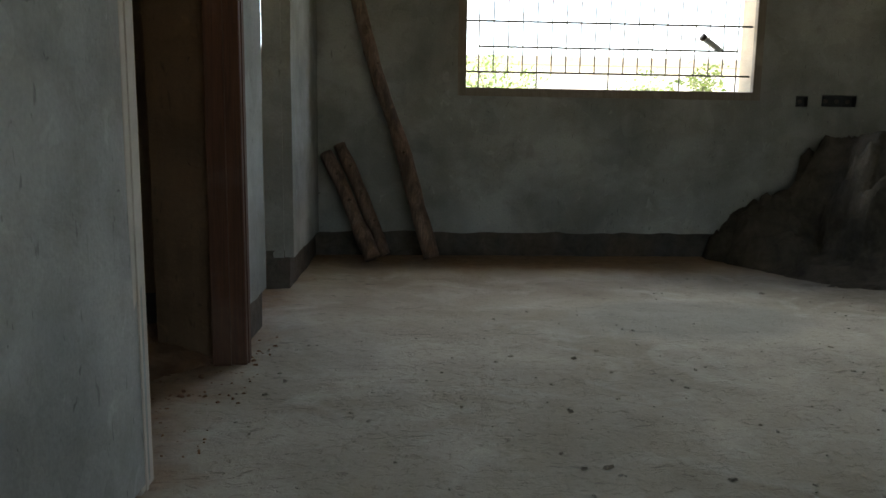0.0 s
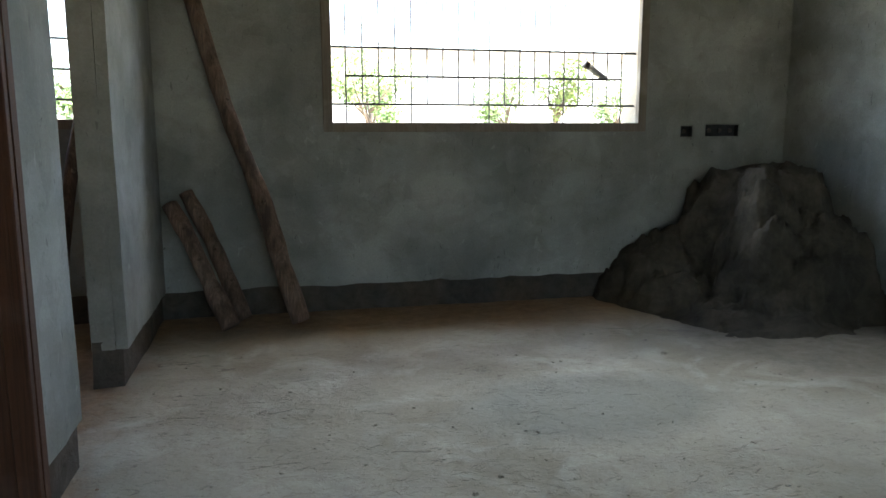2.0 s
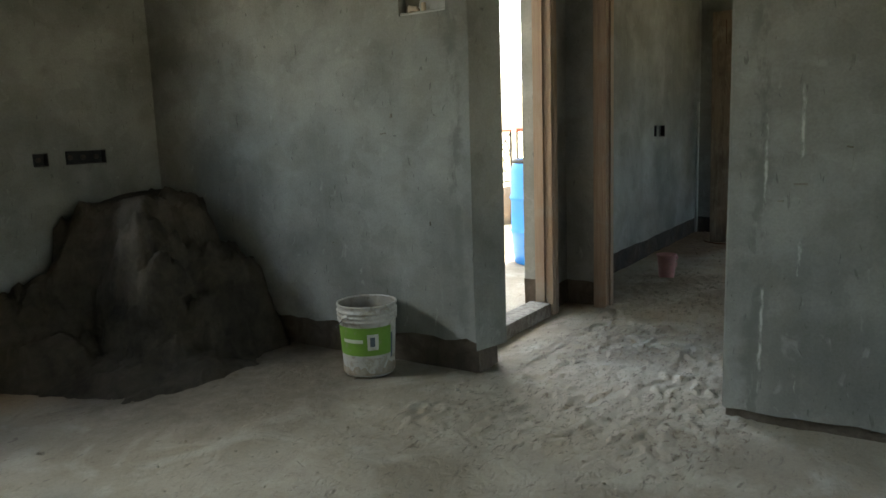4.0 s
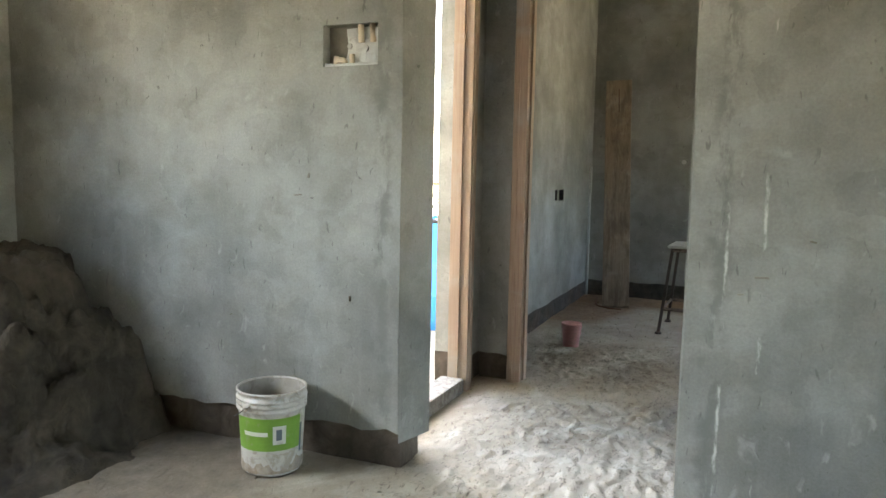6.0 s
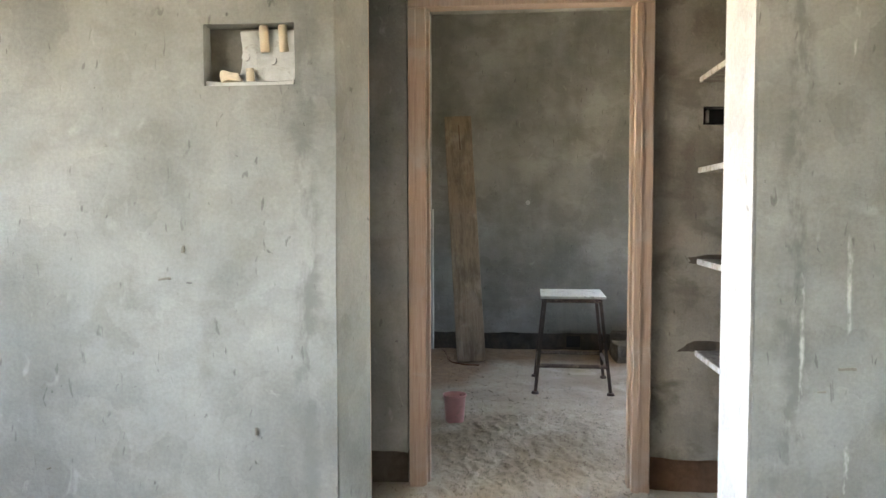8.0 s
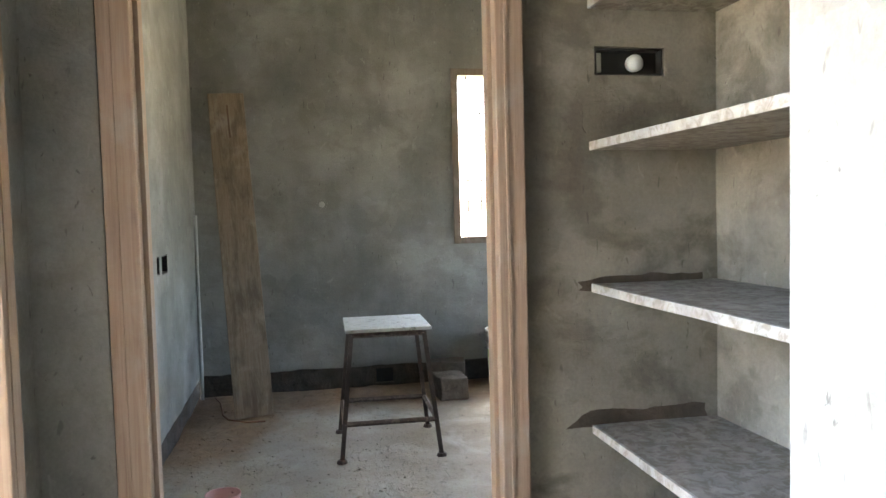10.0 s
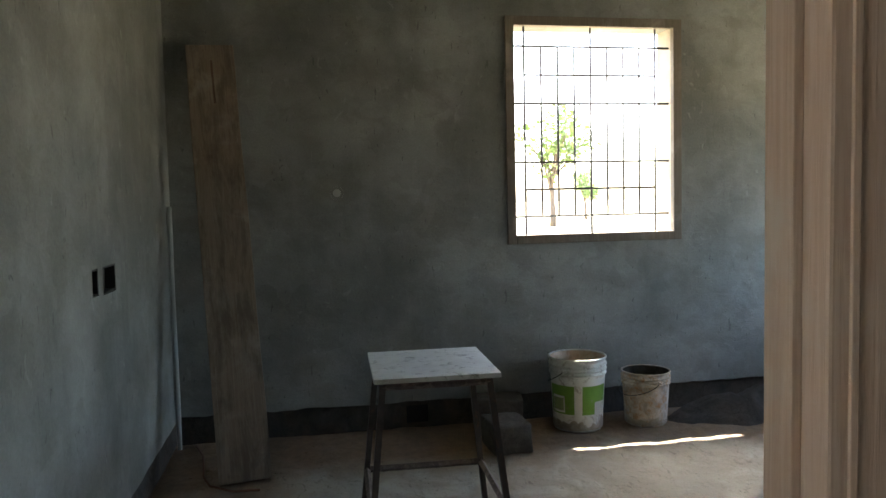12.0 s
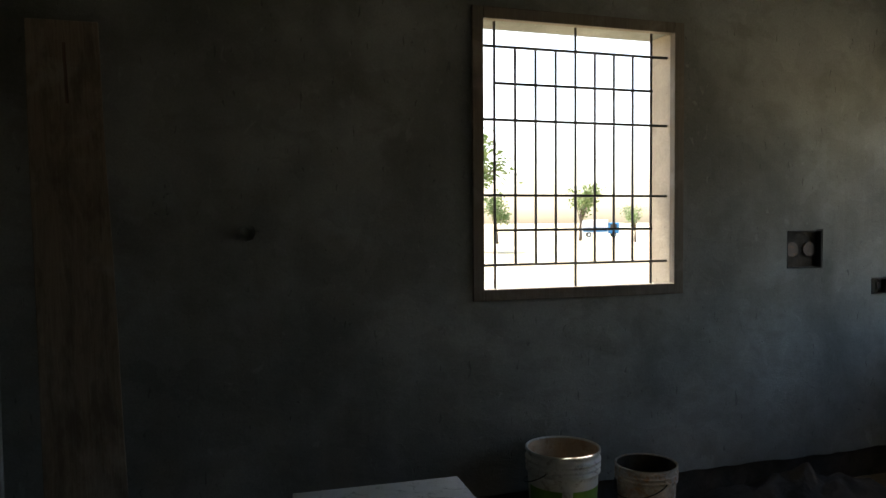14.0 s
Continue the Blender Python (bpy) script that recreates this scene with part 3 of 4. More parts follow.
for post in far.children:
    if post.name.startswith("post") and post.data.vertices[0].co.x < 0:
        post.data.materials[0] = plain("pale_beige_jamb", (0.42, 0.37, 0.31), 0.8)
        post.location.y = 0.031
        tagged(post, "pale beige post")


def window(name, m, width, z0, z1, columns, edge, label):
    """A steel grille of horizontal and upright bars in a wooden surround; local x across, y outwards."""
    w = thing(name, m, label, "window", "", "structure")
    b, inner = 0.045, 0.012
    surround = part("window_frame", box((-width / 2 - b, -0.014, z0 - b), (-width / 2 + inner, 0.03, z1 + b), 0.004), WINDOW_WOOD, w)
    part("window_frame", box((width / 2 - inner, -0.014, z0 - b), (width / 2 + b, 0.03, z1 + b), 0.004), WINDOW_WOOD, w)
    part("window_frame", box((-width / 2 + inner + 0.001, -0.013, z1 - inner), (width / 2 - inner - 0.001, 0.029, z1 + b), 0.004), WINDOW_WOOD, w)
    part("window_sill", box((-width / 2 + inner + 0.001, -0.018, z0 - b), (width / 2 - inner - 0.001, 0.03, z0 + inner), 0.004), WINDOW_WOOD, w)
    for side, x in ((-1, -width / 2), (1, width / 2)):
        part("lining", box((min(x, x - side * 0.01), 0.032, z0), (max(x, x - side * 0.01), 0.225, z1), 0.002), EXT_PLASTER, w, "sunlit cream reveal")
    y, r, hgt = 0.06, 0.0075, z1 - z0
    full = [z0 + hgt * f for f in (0.095, 0.355, 0.635, 0.905)]
    short = [z0 + hgt * f for f in (0.225, 0.77)]
    xs = [-width / 2 + edge + (width - 2 * edge) * i / (columns - 1) for i in range(columns)]
    long_ones = {0, columns - 1, *[round((columns - 1) * f) for f in ((0.5,) if columns < 12 else (0.25, 0.5, 0.75))]}
    for z in full:
        part("crossbar", rod((-width / 2 + 0.011, y, z), (width / 2 - 0.011, y, z), r, n=6), GRILLE, w)
    for z in short:
        part("crossbar", rod((xs[0], y, z), (xs[-1], y, z), r, n=6), GRILLE, w)
    for i, x in enumerate(xs):
        lo, hi = (z0 + 0.002, z1 - 0.002) if i in long_ones else (full[0], full[-1])
        part("upright", rod((x, y + 0.012, lo), (x, y + 0.012, hi), r * (0.7 if columns > 12 else 1.0), n=6), GRILLE, w)
    return w


window("window_1", pose((W1[0] + W1[1]) / 2, HALL_N, 0), W1[1] - W1[0], W1[2], W1[3], 19, 0.104, "wide barred window opening with a thin wooden surround")
window("window_2", pose(R2_E, (W2[0] + W2[1]) / 2, 0, 0, 0, -90), W2[1] - W2[0], W2[2], W2[3], 9, 0.10, "barred window opening with a thin wooden surround")
window("window_3", pose((W3[0] + W3[1]) / 2, HALL_N, 0), W3[1] - W3[0], W3[2], W3[3], 9, 0.10, "barred window opening of the side room")

stub = thing("pipe_stub", pose(0, 0, 0), "short grey pipe piece caught in the window grille", "pipe piece")
part("tube", rod((2.18, 5.595, 1.555), (2.335, 5.635, 1.468), 0.022, n=14), CONDUIT, stub, "", True)
part("collar", rod((2.178, 5.594, 1.556), (2.20, 5.600, 1.544), 0.027, n=14), STOOL_STEEL, stub, "", True)

for z in (0.713, 1.165, 1.607, 2.041):
    bm = rough_up(box((3.969, 1.352, z - 0.025), (PASS_E + 0.03, 1.782, z), 0.003), 0.004, 3.0, 3)
    ob = part("shelf", bm, SHELF_STONE)
    tagged(ob, "thin grey stone shelf slab with a pale front edge", "shelf", "alcove shelves")
    part("front_edge", rough_up(box((3.971, 1.779, z - 0.026), (PASS_E - 0.004, 1.788, z + 0.001), 0.002), 0.004, 3.0, 3), SHELF_EDGE, ob, "paler strip along the stone front")


# Ragged dark strips set almost flush on the wall at shelf height.
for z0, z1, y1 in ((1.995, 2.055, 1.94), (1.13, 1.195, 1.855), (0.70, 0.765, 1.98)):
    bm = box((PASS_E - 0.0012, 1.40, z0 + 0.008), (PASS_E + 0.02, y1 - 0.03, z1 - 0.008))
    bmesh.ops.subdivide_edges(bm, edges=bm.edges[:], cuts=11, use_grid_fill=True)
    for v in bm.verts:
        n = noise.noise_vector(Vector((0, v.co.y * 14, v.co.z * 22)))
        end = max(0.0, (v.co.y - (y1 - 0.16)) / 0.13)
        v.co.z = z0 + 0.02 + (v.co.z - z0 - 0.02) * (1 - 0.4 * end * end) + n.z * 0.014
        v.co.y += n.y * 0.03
    dark_strip = part("shelf_mark", bm, BAND)
    tagged(dark_strip, "ragged dark strip on the wall beside the shelf", "wall chase", "alcove chases", "structure")


def smear(y, z, w, h, mat):
    """A raised dab of mortar on the hall's east wall."""
    bm = rough_up(box((HALL_E - 0.006, y - w / 2, z - h / 2), (HALL_E + 0.004, y + w / 2, z + h / 2), 0.002), 0.006, 30, 3)
    tagged(part("mortar_dab", bm, mat), "small dab of mortar on the wall", "mortar dab", "dabs on the wall", "structure")


for y, z, w, h, mat in ((1.778, 0.965, 0.07, 0.014, BAND), (1.62, 1.10, 0.03, 0.012, BAND), (1.845, 0.90, 0.03, 0.01, BAND),
                        (3.72, 1.20, 0.05, 0.012, BAND), (3.66, 1.29, 0.012, 0.035, BAND), (4.1, 0.62, 0.02, 0.008, BAND), (3.45, 0.75, 0.008, 0.04, BAND)):
    smear(y, z, w * 0.7, h * 0.6, PLASTER_STAINED if mat is BAND else mat)


# ---- fittings in the walls ----
def wall_box(name, m, w, h, d, label, holes=0, category="switch box"):
    """An empty sunk box: back plate and four thin sides; local x across, y into the wall."""
    t = thing(name, m, label, category)
    part("back", box((-w / 2, d - 0.006, -h / 2), (w / 2, d, h / 2)), BAND if category == "socket box" else BOX_BLACK, t)
    for lo, hi in (((-w / 2, 0, -h / 2), (-w / 2 + 0.004, d - 0.007, h / 2)), ((w / 2 - 0.004, 0, -h / 2), (w / 2, d - 0.007, h / 2)),
                   ((-w / 2 + 0.005, 0, -h / 2), (w / 2 - 0.005, d - 0.007, -h / 2 + 0.004)), ((-w / 2 + 0.005, 0, h / 2 - 0.004), (w / 2 - 0.005, d - 0.007, h / 2))):
        part("side", box(lo, hi), BOX_BLACK, t)
    for i in range(holes):
        x = (i + 0.5) / holes * w - w / 2
        part("knockout", rod((x, d - 0.007, 0), (x, d - 0.016, 0), h * 0.2, n=14), STOOL_STEEL, t)
    return t


for k, (a, b, c, d) in enumerate(SWITCHES):
    wall_box("switch_box", pose((a + b) / 2, HALL_N + 0.001, (c + d) / 2), b - a - 0.01, d - c - 0.01, 0.046, "empty black switch box sunk in the plaster", 1 + 2 * k)
for a, b, c, d in R2_BOXES:
    wall_box("switch_box", pose((a + b) / 2, R2_N + 0.001, (c + d) / 2), b - a - 0.01, d - c - 0.01, 0.046, "empty black switch box sunk in the plaster", 1)
for a, b, c, d in SOCKETS:
    wall_box("socket_box", pose(R2_E + 0.001, (a + b) / 2, (c + d) / 2, 0, 0, -90), b - a - 0.01, d - c - 0.01, 0.046, "empty black socket box sunk in the plaster", 2, "socket box")
fitting_box = wall_box("junction_box", pose(PASS_E + 0.001, 1.648, 1.858, 0, 0, -90), 0.226, 0.08, 0.046, "black metal box with a small round fitting", 0, "junction box")
# White colour on the round fitting stands in for a bright metal glint.
part("round_fitting", lathe([(0.0, 0.0), (0.026, 0.0), (0.028, 0.02), (0.02, 0.034), (0.0, 0.036)], 20), WHITE_PLASTIC, fitting_box, "small round fitting with its bright glint painted white", True).matrix_local = pose(0.03, 0.04, 0, 90, 0, 0)
part("screw_tab", box((-0.10, 0.02, -0.03), (-0.085, 0.038, 0.03), 0.002), WHITE_PLASTIC, fitting_box)

meter = thing("meter_niche", pose(HALL_E + 0.001, (NICHE[0] + NICHE[1]) / 2, (NICHE[2] + NICHE[3]) / 2, 0, 0, -90), "open wall niche with cut pipe ends and mortar", "wall niche")
part("back_plate", rough_up(box((-0.132, 0.052, -0.085), (0.132, 0.066, 0.085)), 0.006, 22, 5), PLASTER_STAINED, meter)
part("lime_patch", rough_up(box((-0.035, 0.034, -0.080), (0.131, 0.050, 0.078), 0.004), 0.014, 14, 6), NICHE_LIME, meter, "pale lime mortar")
part("mortar_lip", rough_up(box((-0.13, 0.004, -0.088), (0.13, 0.05, -0.076), 0.003), 0.006, 30, 4), NICHE_LIME, meter)
for x, top in ((0.035, 0.088), (0.092, 0.088)):
    bm = rod((x, 0.03, top), (x + 0.004, 0.03, top - 0.075), 0.0135, n=14)
    part("pipe_end", bm, PVC, meter, "cut yellowed pipe end", True)
part("mortar_lump", rough_up(box((-0.10, 0.01, -0.075), (-0.03, 0.045, -0.045), 0.012), 0.012, 25, 3), PVC, meter)
part("pipe_end", rod((-0.005, 0.03, -0.078), (-0.008, 0.03, -0.035), 0.012, n=14), PVC, meter)
for x, z in ((-0.02, 0.0), (0.06, -0.012)):
    part("knockout", rod((x, 0.053, z), (x, 0.030, z), 0.012, n=14), NICHE_LIME, meter)

spot = thing("pipe_outlet", pose(R2_E, 2.496, 1.481, 0, 90, 0), "round pale pipe outlet flush with the wall", "pipe outlet")
part("ring", lathe([(0.024, -0.02), (0.024, 0.006), (0.040, 0.004), (0.040, -0.02)], 24), CONDUIT, spot, "", True)
part("plug", lathe([(0.0, -0.006), (0.0238, -0.004)], 20), SHELF, spot)
pipe = part("conduit_pipe", rod((8.86, R2_N - 0.018, 0.02), (8.86, R2_N - 0.018, 1.42), 0.0135, n=10, wobble=0.004, rings=8), CONDUIT, None, "", True)
tagged(pipe, "thin grey conduit pipe standing in the room corner", "conduit")
# Black plate stands in for the darkness deep in the hole.
drain = part("hole_back_plate", box((R2_E + 0.051, DRAIN[0] - 0.02, 0.0), (R2_E + 0.06, DRAIN[1] + 0.02, 0.16)), BOX_BLACK)
tagged(drain, "black plate giving the square hole at the wall foot its dark depth", "drain hole", "", "structure")


# ---- loose things in the hall ----
def pail(name, m, rad, height, body_mat, label, marks="full", inside=PAIL_INSIDE, group=""):
    """A paint pail: tapered shell, ribbed collar, rolled rim, wire handle and a printed band."""
    p = thing(name, m, label, "bucket", group)
    low, k = rad * 0.84, rad / 0.15
    out = lambda z: low + (rad * 0.97 - low) * z / height
    shell = [(0.0, 0.004), (low * 0.93, 0.0), (low, 0.012)] + [(out(height * f), height * f) for f in (0.2, 0.45, 0.7)]
    for f in (0.76, 0.82, 0.88):
        shell += [(out(height * f), height * f), (out(height * f) + 0.008 * k, height * f + 0.004), (out(height * f) + 0.008 * k, height * f + 0.012), (out(height * f), height * f + 0.016)]
    shell += [(out(height * 0.97), height * 0.97), (rad, height * 0.975), (rad, height), (rad - 0.008, height), (rad - 0.010, height * 0.93)]
    part("shell", lathe(shell, 40, None, 0.006), body_mat, p, "", True)
    part("lining", lathe([(rad - 0.0105, height * 0.985), (out(height * 0.5) - 0.008, height * 0.5), (low - 0.008, height * 0.14), (0.0, height * 0.13)], 36), inside, p, "mortar-stained inside", True)
    def band(z0, z1, a0, a1, lift, n=18):
        bm = bmesh.new()
        rows = [[bm.verts.new(((out(z) + lift) * math.cos(a0 + (a1 - a0) * i / n), (out(z) + lift) * math.sin(a0 + (a1 - a0) * i / n), z)) for i in range(n + 1)] for z in (z0, z1)]
        for i in range(n):
            bm.faces.new((rows[0][i], rows[0][i + 1], rows[1][i + 1], rows[1][i]))
        return bm
    # mortar splashed and dried round the foot
    rng = random.Random(int(rad * 1000))
    bm, n = bmesh.new(), 72
    phase = rng.uniform(0, 6)
    rows = []
    for s in range(3):
        row = []
        for i in range(n):
            a = 2 * math.pi * i / n
            top = height * (0.14 + 0.10 * noise.noise(Vector((math.cos(a) * 1.6, math.sin(a) * 1.6, phase))) + 0.07 * noise.noise(Vector((math.cos(a) * 7, math.sin(a) * 7, phase))))
            z = max(0.014, (0.012, top * 0.6, top)[s])
            r = out(z) + (0.002, 0.003, 0.0004)[s]
            row.append(bm.verts.new((r * math.cos(a), r * math.sin(a), z)))
        rows.append(row)
    for s in range(2):
        for i in range(n):
            bm.faces.new((rows[s][i], rows[s][(i + 1) % n], rows[s + 1][(i + 1) % n], rows[s + 1][i]))
    part("mortar_crust", bm, CRUST, p, "dried brownish mortar splashes", True)
    if marks == "split":
        part("label_band", band(height * 0.25, height * 0.64, 1.8, 2.92, 0.0015), PAIL_GREEN, p, "green printed label panel", True)
        part("label_band", band(height * 0.25, height * 0.64, 3.22, 4.3, 0.0015), PAIL_GREEN, p, "green printed label panel", True)
        part("print_block", band(height * 0.27, height * 0.50, 1.95, 2.55, 0.003, 8), PAIL_PALE, p, "", True)
        part("print_block", band(height * 0.30, height * 0.47, 2.0, 2.5, 0.0045, 8), PAIL_FADED, p, "", True)
        part("print_block", band(height * 0.25, height * 0.42, 3.72, 4.3, 0.003, 8), PAIL_PALE, p, "", True)
    elif marks:
        part("label_band", band(height * 0.32, height * 0.71, 2.0, 4.3, 0.0015), PAIL_GREEN, p, "green printed label", True)
        part("print_block", band(height * 0.40, height * 0.62, 3.35, 3.75, 0.003, 6), PAIL_PALE, p, "", True)
        part("print_block", band(height * 0.45, height * 0.58, 3.45, 3.62, 0.0045, 4), PAIL_INK, p, "", True)
        part("print_bar", band(height * 0.50, height * 0.55, 2.4, 3.2, 0.003, 8), PAIL_PALE, p, "", True)
        part("print_bar", band(height * 0.25, height * 0.60, 4.3, 4.42, 0.0015, 4), PAIL_INK, p, "", True)
    pts = [((rad + 0.006) * math.cos(a), (rad + 0.006) * math.sin(a) * 1.0, height * 0.86 - 0.62 * rad * math.sin(math.pi * i / 24) ** 0.7) for i, a in ((i, 2.6 - math.pi * i / 24) for i in range(25))]
    part("handle", curved_rod(pts, 0.0028, 5), GRILLE, p, "thin wire handle", True)
    for i in (0, 24):
        part("handle_lug", rod(Vector(pts[i]) * 0.97 + Vector((0, 0, 0)), Vector(pts[i]) * 1.0 + Vector((0, 0, 0.002)), 0.016, n=12), body_mat, p)
    return p


pail("paint_pail", pose(3.482, 3.725, 0.002, 0, 0, 25), 0.153, 0.368, PAIL_GREY, "dirty white plastic paint pail with a green label", "full", MORTAR_INSIDE)


def heap():
    """Mortar sand piled into the corner: a steep flat-topped mound with a low shoulder."""
    bm = bmesh.new()
    step, grid = 0.02, {}
    x0, x1, y0, y1 = 1.95, 3.70, 3.95, 5.575
    nx, ny = int((x1 - x0) / step), int((y1 - y0) / step)

    def soft_max(a, b, k=0.12):
        h = max(k - abs(a - b), 0) / k
        return max(a, b) + h * h * k * 0.25 * min(1, max(a, b) * 5)

    def height(x, y):
        n = noise.fractal(Vector((x, y, 0)) * 2.6, 0.9, 2.1, 5)
        ang = math.atan2(y - 5.36, x - 3.38)
        west = (0.5 - 0.5 * math.cos(ang)) ** 1.3
        d = math.hypot((x - 3.38) / (0.98 - 0.16 * west), (y - 5.36) / 1.0) + n * 0.13 + 0.05 * math.sin(ang * 7 + 1)
        main = 0.90 * (1 - min(1, max(0, (d - 0.28 + 0.08 * west) / 0.66)) ** (1.05 + 1.5 * west))
        e = math.hypot((x - 2.68) / 0.40, (y - 5.40) / 0.52) + n * 0.16
        low = 0.39 * (1 - min(1, e) ** 2.6)
        f = math.hypot((x - 3.05) / 0.72, (y - 4.95) / 0.66) + n * 0.15
        foot = 0.22 * (1 - min(1, f))
        h = soft_max(soft_max(main, low), foot)
        p = Vector((x, y, h * 1.3))
        lump = 0.26 * (abs(noise.noise(p * 3.1)) - 0.16) + 0.10 * (abs(noise.noise(p * 9 + Vector((3, 1, 7)))) - 0.16) + noise.noise(p * 24) * 0.026
        return min(h + lump * min(1, h * 5), 0.9 + noise.noise(p * 3.5) * 0.09) - 0.03

    for j in range(ny + 1):
        for i in range(nx + 1):
            x, y = x0 + (x1 - x0) * i / nx, y0 + (y1 - y0) * j / ny
            grid[i, j] = bm.verts.new((x, y, height(x, y)))
    for j in range(ny):
        for i in range(nx):
            bm.faces.new((grid[i, j], grid[i + 1, j], grid[i + 1, j + 1], grid[i, j + 1]))
    ob = part("sand_heap", bm, HEAP, None, "", True)
    return tagged(ob, "steep heap of damp dark mortar sand in the corner", "sand heap", "", "stuff")


heap()


def pole(name, a, b, r0, r1, label):
    p = thing(name, pose(0, 0, 0), label, "wooden pole", "poles leaning in the corner")
    shaft = part("shaft", rod(a, b, r0, r1, 12, None, 0.045, 20), BARK, p, "", True)
    for f in (0.3, 0.55, 0.8):
        c = Vector(a).lerp(Vector(b), f)
        part("knot", rod(c, c + Vector((0.03, -r0 * 1.15, 0.03)), 0.018, 0.010, 8), BARK, p)
    return p


pole("log_pole", (0.285, 5.165, 0.03), (-0.40, 5.50, 2.30), 0.052, 0.042, "long crooked bark-covered pole leaning on the wall")
pole("log_pole", (-0.085, 5.115, 0.03), (-0.425, 5.40, 0.70), 0.052, 0.046, "short bark-covered pole leaning in the corner")
pole("log_pole", (-0.02, 5.33, 0.03), (-0.345, 5.49, 0.76), 0.046, 0.042, "short bark-covered pole leaning in the corner")
pole("side_pole", (-0.98, 4.9, 0.02), (-0.80, 5.50, 1.62), 0.035, 0.030, "pale crooked pole leaning in the side room")


# ---- loose things in the second room ----
def mug(m):
    p = thing("plastic_mug", m, "pink plastic water mug with a side handle", "mug")
    part("cup", lathe([(0.0, 0.002), (0.056, 0.0), (0.060, 0.008), (0.072, 0.165), (0.078, 0.172), (0.078, 0.185), (0.073, 0.185), (0.058, 0.02), (0.0, 0.016)], 32), PINK, p, "", True)
    part("handle", curved_rod([(-0.07, 0, 0.165), (-0.10, 0, 0.168), (-0.112, 0, 0.14), (-0.105, 0, 0.09), (-0.085, 0, 0.06), (-0.064, 0, 0.055)], 0.008, 8), PINK, p, "", True)


mug(pose(6.395, 3.05, 0.003, 0, 0, 150))


def stool(m):
    """A mason's work stool: splayed steel legs, two rings of rails and a mortar-spotted slab on top."""
    s = thing("work_stool", m, "rusty steel work stool with a mortar-spotted white top", "stool")
    part("seat", rough_up(box((-0.262, -0.254, 0.726), (0.262, 0.238, 0.746), 0.003), 0.002, 4), STOOL_TOP, s, "white slab spotted with mortar")
    feet = {}
    for sx in (-1, 1):
        for sy in (-1, 1):
            a, b = Vector((sx * 0.292, sy * 0.284 - 0.006, 0)), Vector((sx * 0.215, sy * 0.208 - 0.006, 0.72))
            feet[sx, sy] = (a, b)
            leg = part("leg", rod(a, b, 0.017, 0.017, 4), STOOL_STEEL, s)
            part("foot", rod(a - Vector((0, 0, 0.001)), a + Vector((0, 0, 0.018)), 0.030, 0.024, 8), STOOL_STEEL, leg)
    at = lambda k, z: feet[k][0].lerp(feet[k][1], z / 0.72)
    ring = ((-1, -1), (1, -1), (1, 1), (-1, 1))
    for z in (0.21, 0.705):
        for p, q in zip(ring, ring[1:] + ring[:1]):
            part("rail", rod(at(p, z), at(q, z), 0.015, 0.015, 4), STOOL_RAIL, s)


stool(pose(7.478, 2.20, 0.003, 0, 0, -2))

foot_l, foot_r, head_l = Vector((8.24, 3.155, 0.004)), Vector((8.265, 2.905, 0.004)), Vector((8.905, 3.325, 2.335))
up = (head_l - foot_l).normalized()
side = (foot_r - foot_l) - (foot_r - foot_l).dot(up) * up
width = side.length
side.normalize()
norm = side.cross(up)
plank_m = Matrix((side, norm, up)).transposed().to_4x4()
plank_m.translation = foot_l
length = (head_l - foot_l).length
bm = box((0, 0 if norm.x > 0 else -0.045, 0.012), (width + 0.012, 0.045 if norm.x > 0 else 0, length), 0.004)
bmesh.ops.subdivide_edges(bm, edges=[e for e in bm.edges if abs((e.verts[0].co - e.verts[1].co).z) > 1], cuts=16)
plank = part("wooden_plank", rough_up(bm, 0.006, 1.4), PLANK_WOOD)
plank.matrix_world = plank_m
# Thin dark strip on the face paints in the shade of a slot.
part("split", rough_up(box((0.13, 0.0, length - 0.36), (0.142, 0.004, length - 0.10), 0.001) if norm.x < 0 else box((0.13, -0.003, length - 0.36), (0.142, 0.001, length - 0.10), 0.001), 0.003, 9, 3), BARK, plank, "dark strip imitating a shaded slot in the wood")
tagged(plank, "tall cement-stained wooden plank leaning on the wall", "plank")

pail("paint_pail", pose(8.77, 1.062, 0.002, 0, 0, -15), 0.178, 0.45, PAIL_WHITE, "large white plastic paint pail with a green label", "split")
pail("paint_pail", pose(8.745, 0.622, 0.002, 0, 0, 40), 0.151, 0.335, CREAM_PAIL, "small mortar-caked plastic pail half full of mortar", "", HEAP)


def block(m, s, label):
    ob = part("concrete_block", rough_up(box((-s[0] / 2, -s[1] / 2, 0), (s[0] / 2, s[1] / 2, s[2]), 0.012), 0.012, 8, 5), BLOCK)
    ob.matrix_world = m
    return tagged(ob, label, "concrete block", "blocks by the wall")


block(pose(8.48, 1.60, 0.004, 0, 0, 4), (0.26, 0.22, 0.165), "rough grey concrete block lying on the floor")
block(pose(8.79, 1.56, 0.004, 0, 0, -10), (0.20, 0.28, 0.215), "rough grey concrete block against the wall")

brick = part("loose_brick", rough_up(box((-0.055, -0.075, 0), (0.055, 0.075, 0.062), 0.006), 0.004, 12, 3), MARBLE)
brick.matrix_world = pose(8.375, -0.13, 0.003, 0, 0, 20)
tagged(brick, "small pale mortar-dusted brick lying on the floor", "brick")
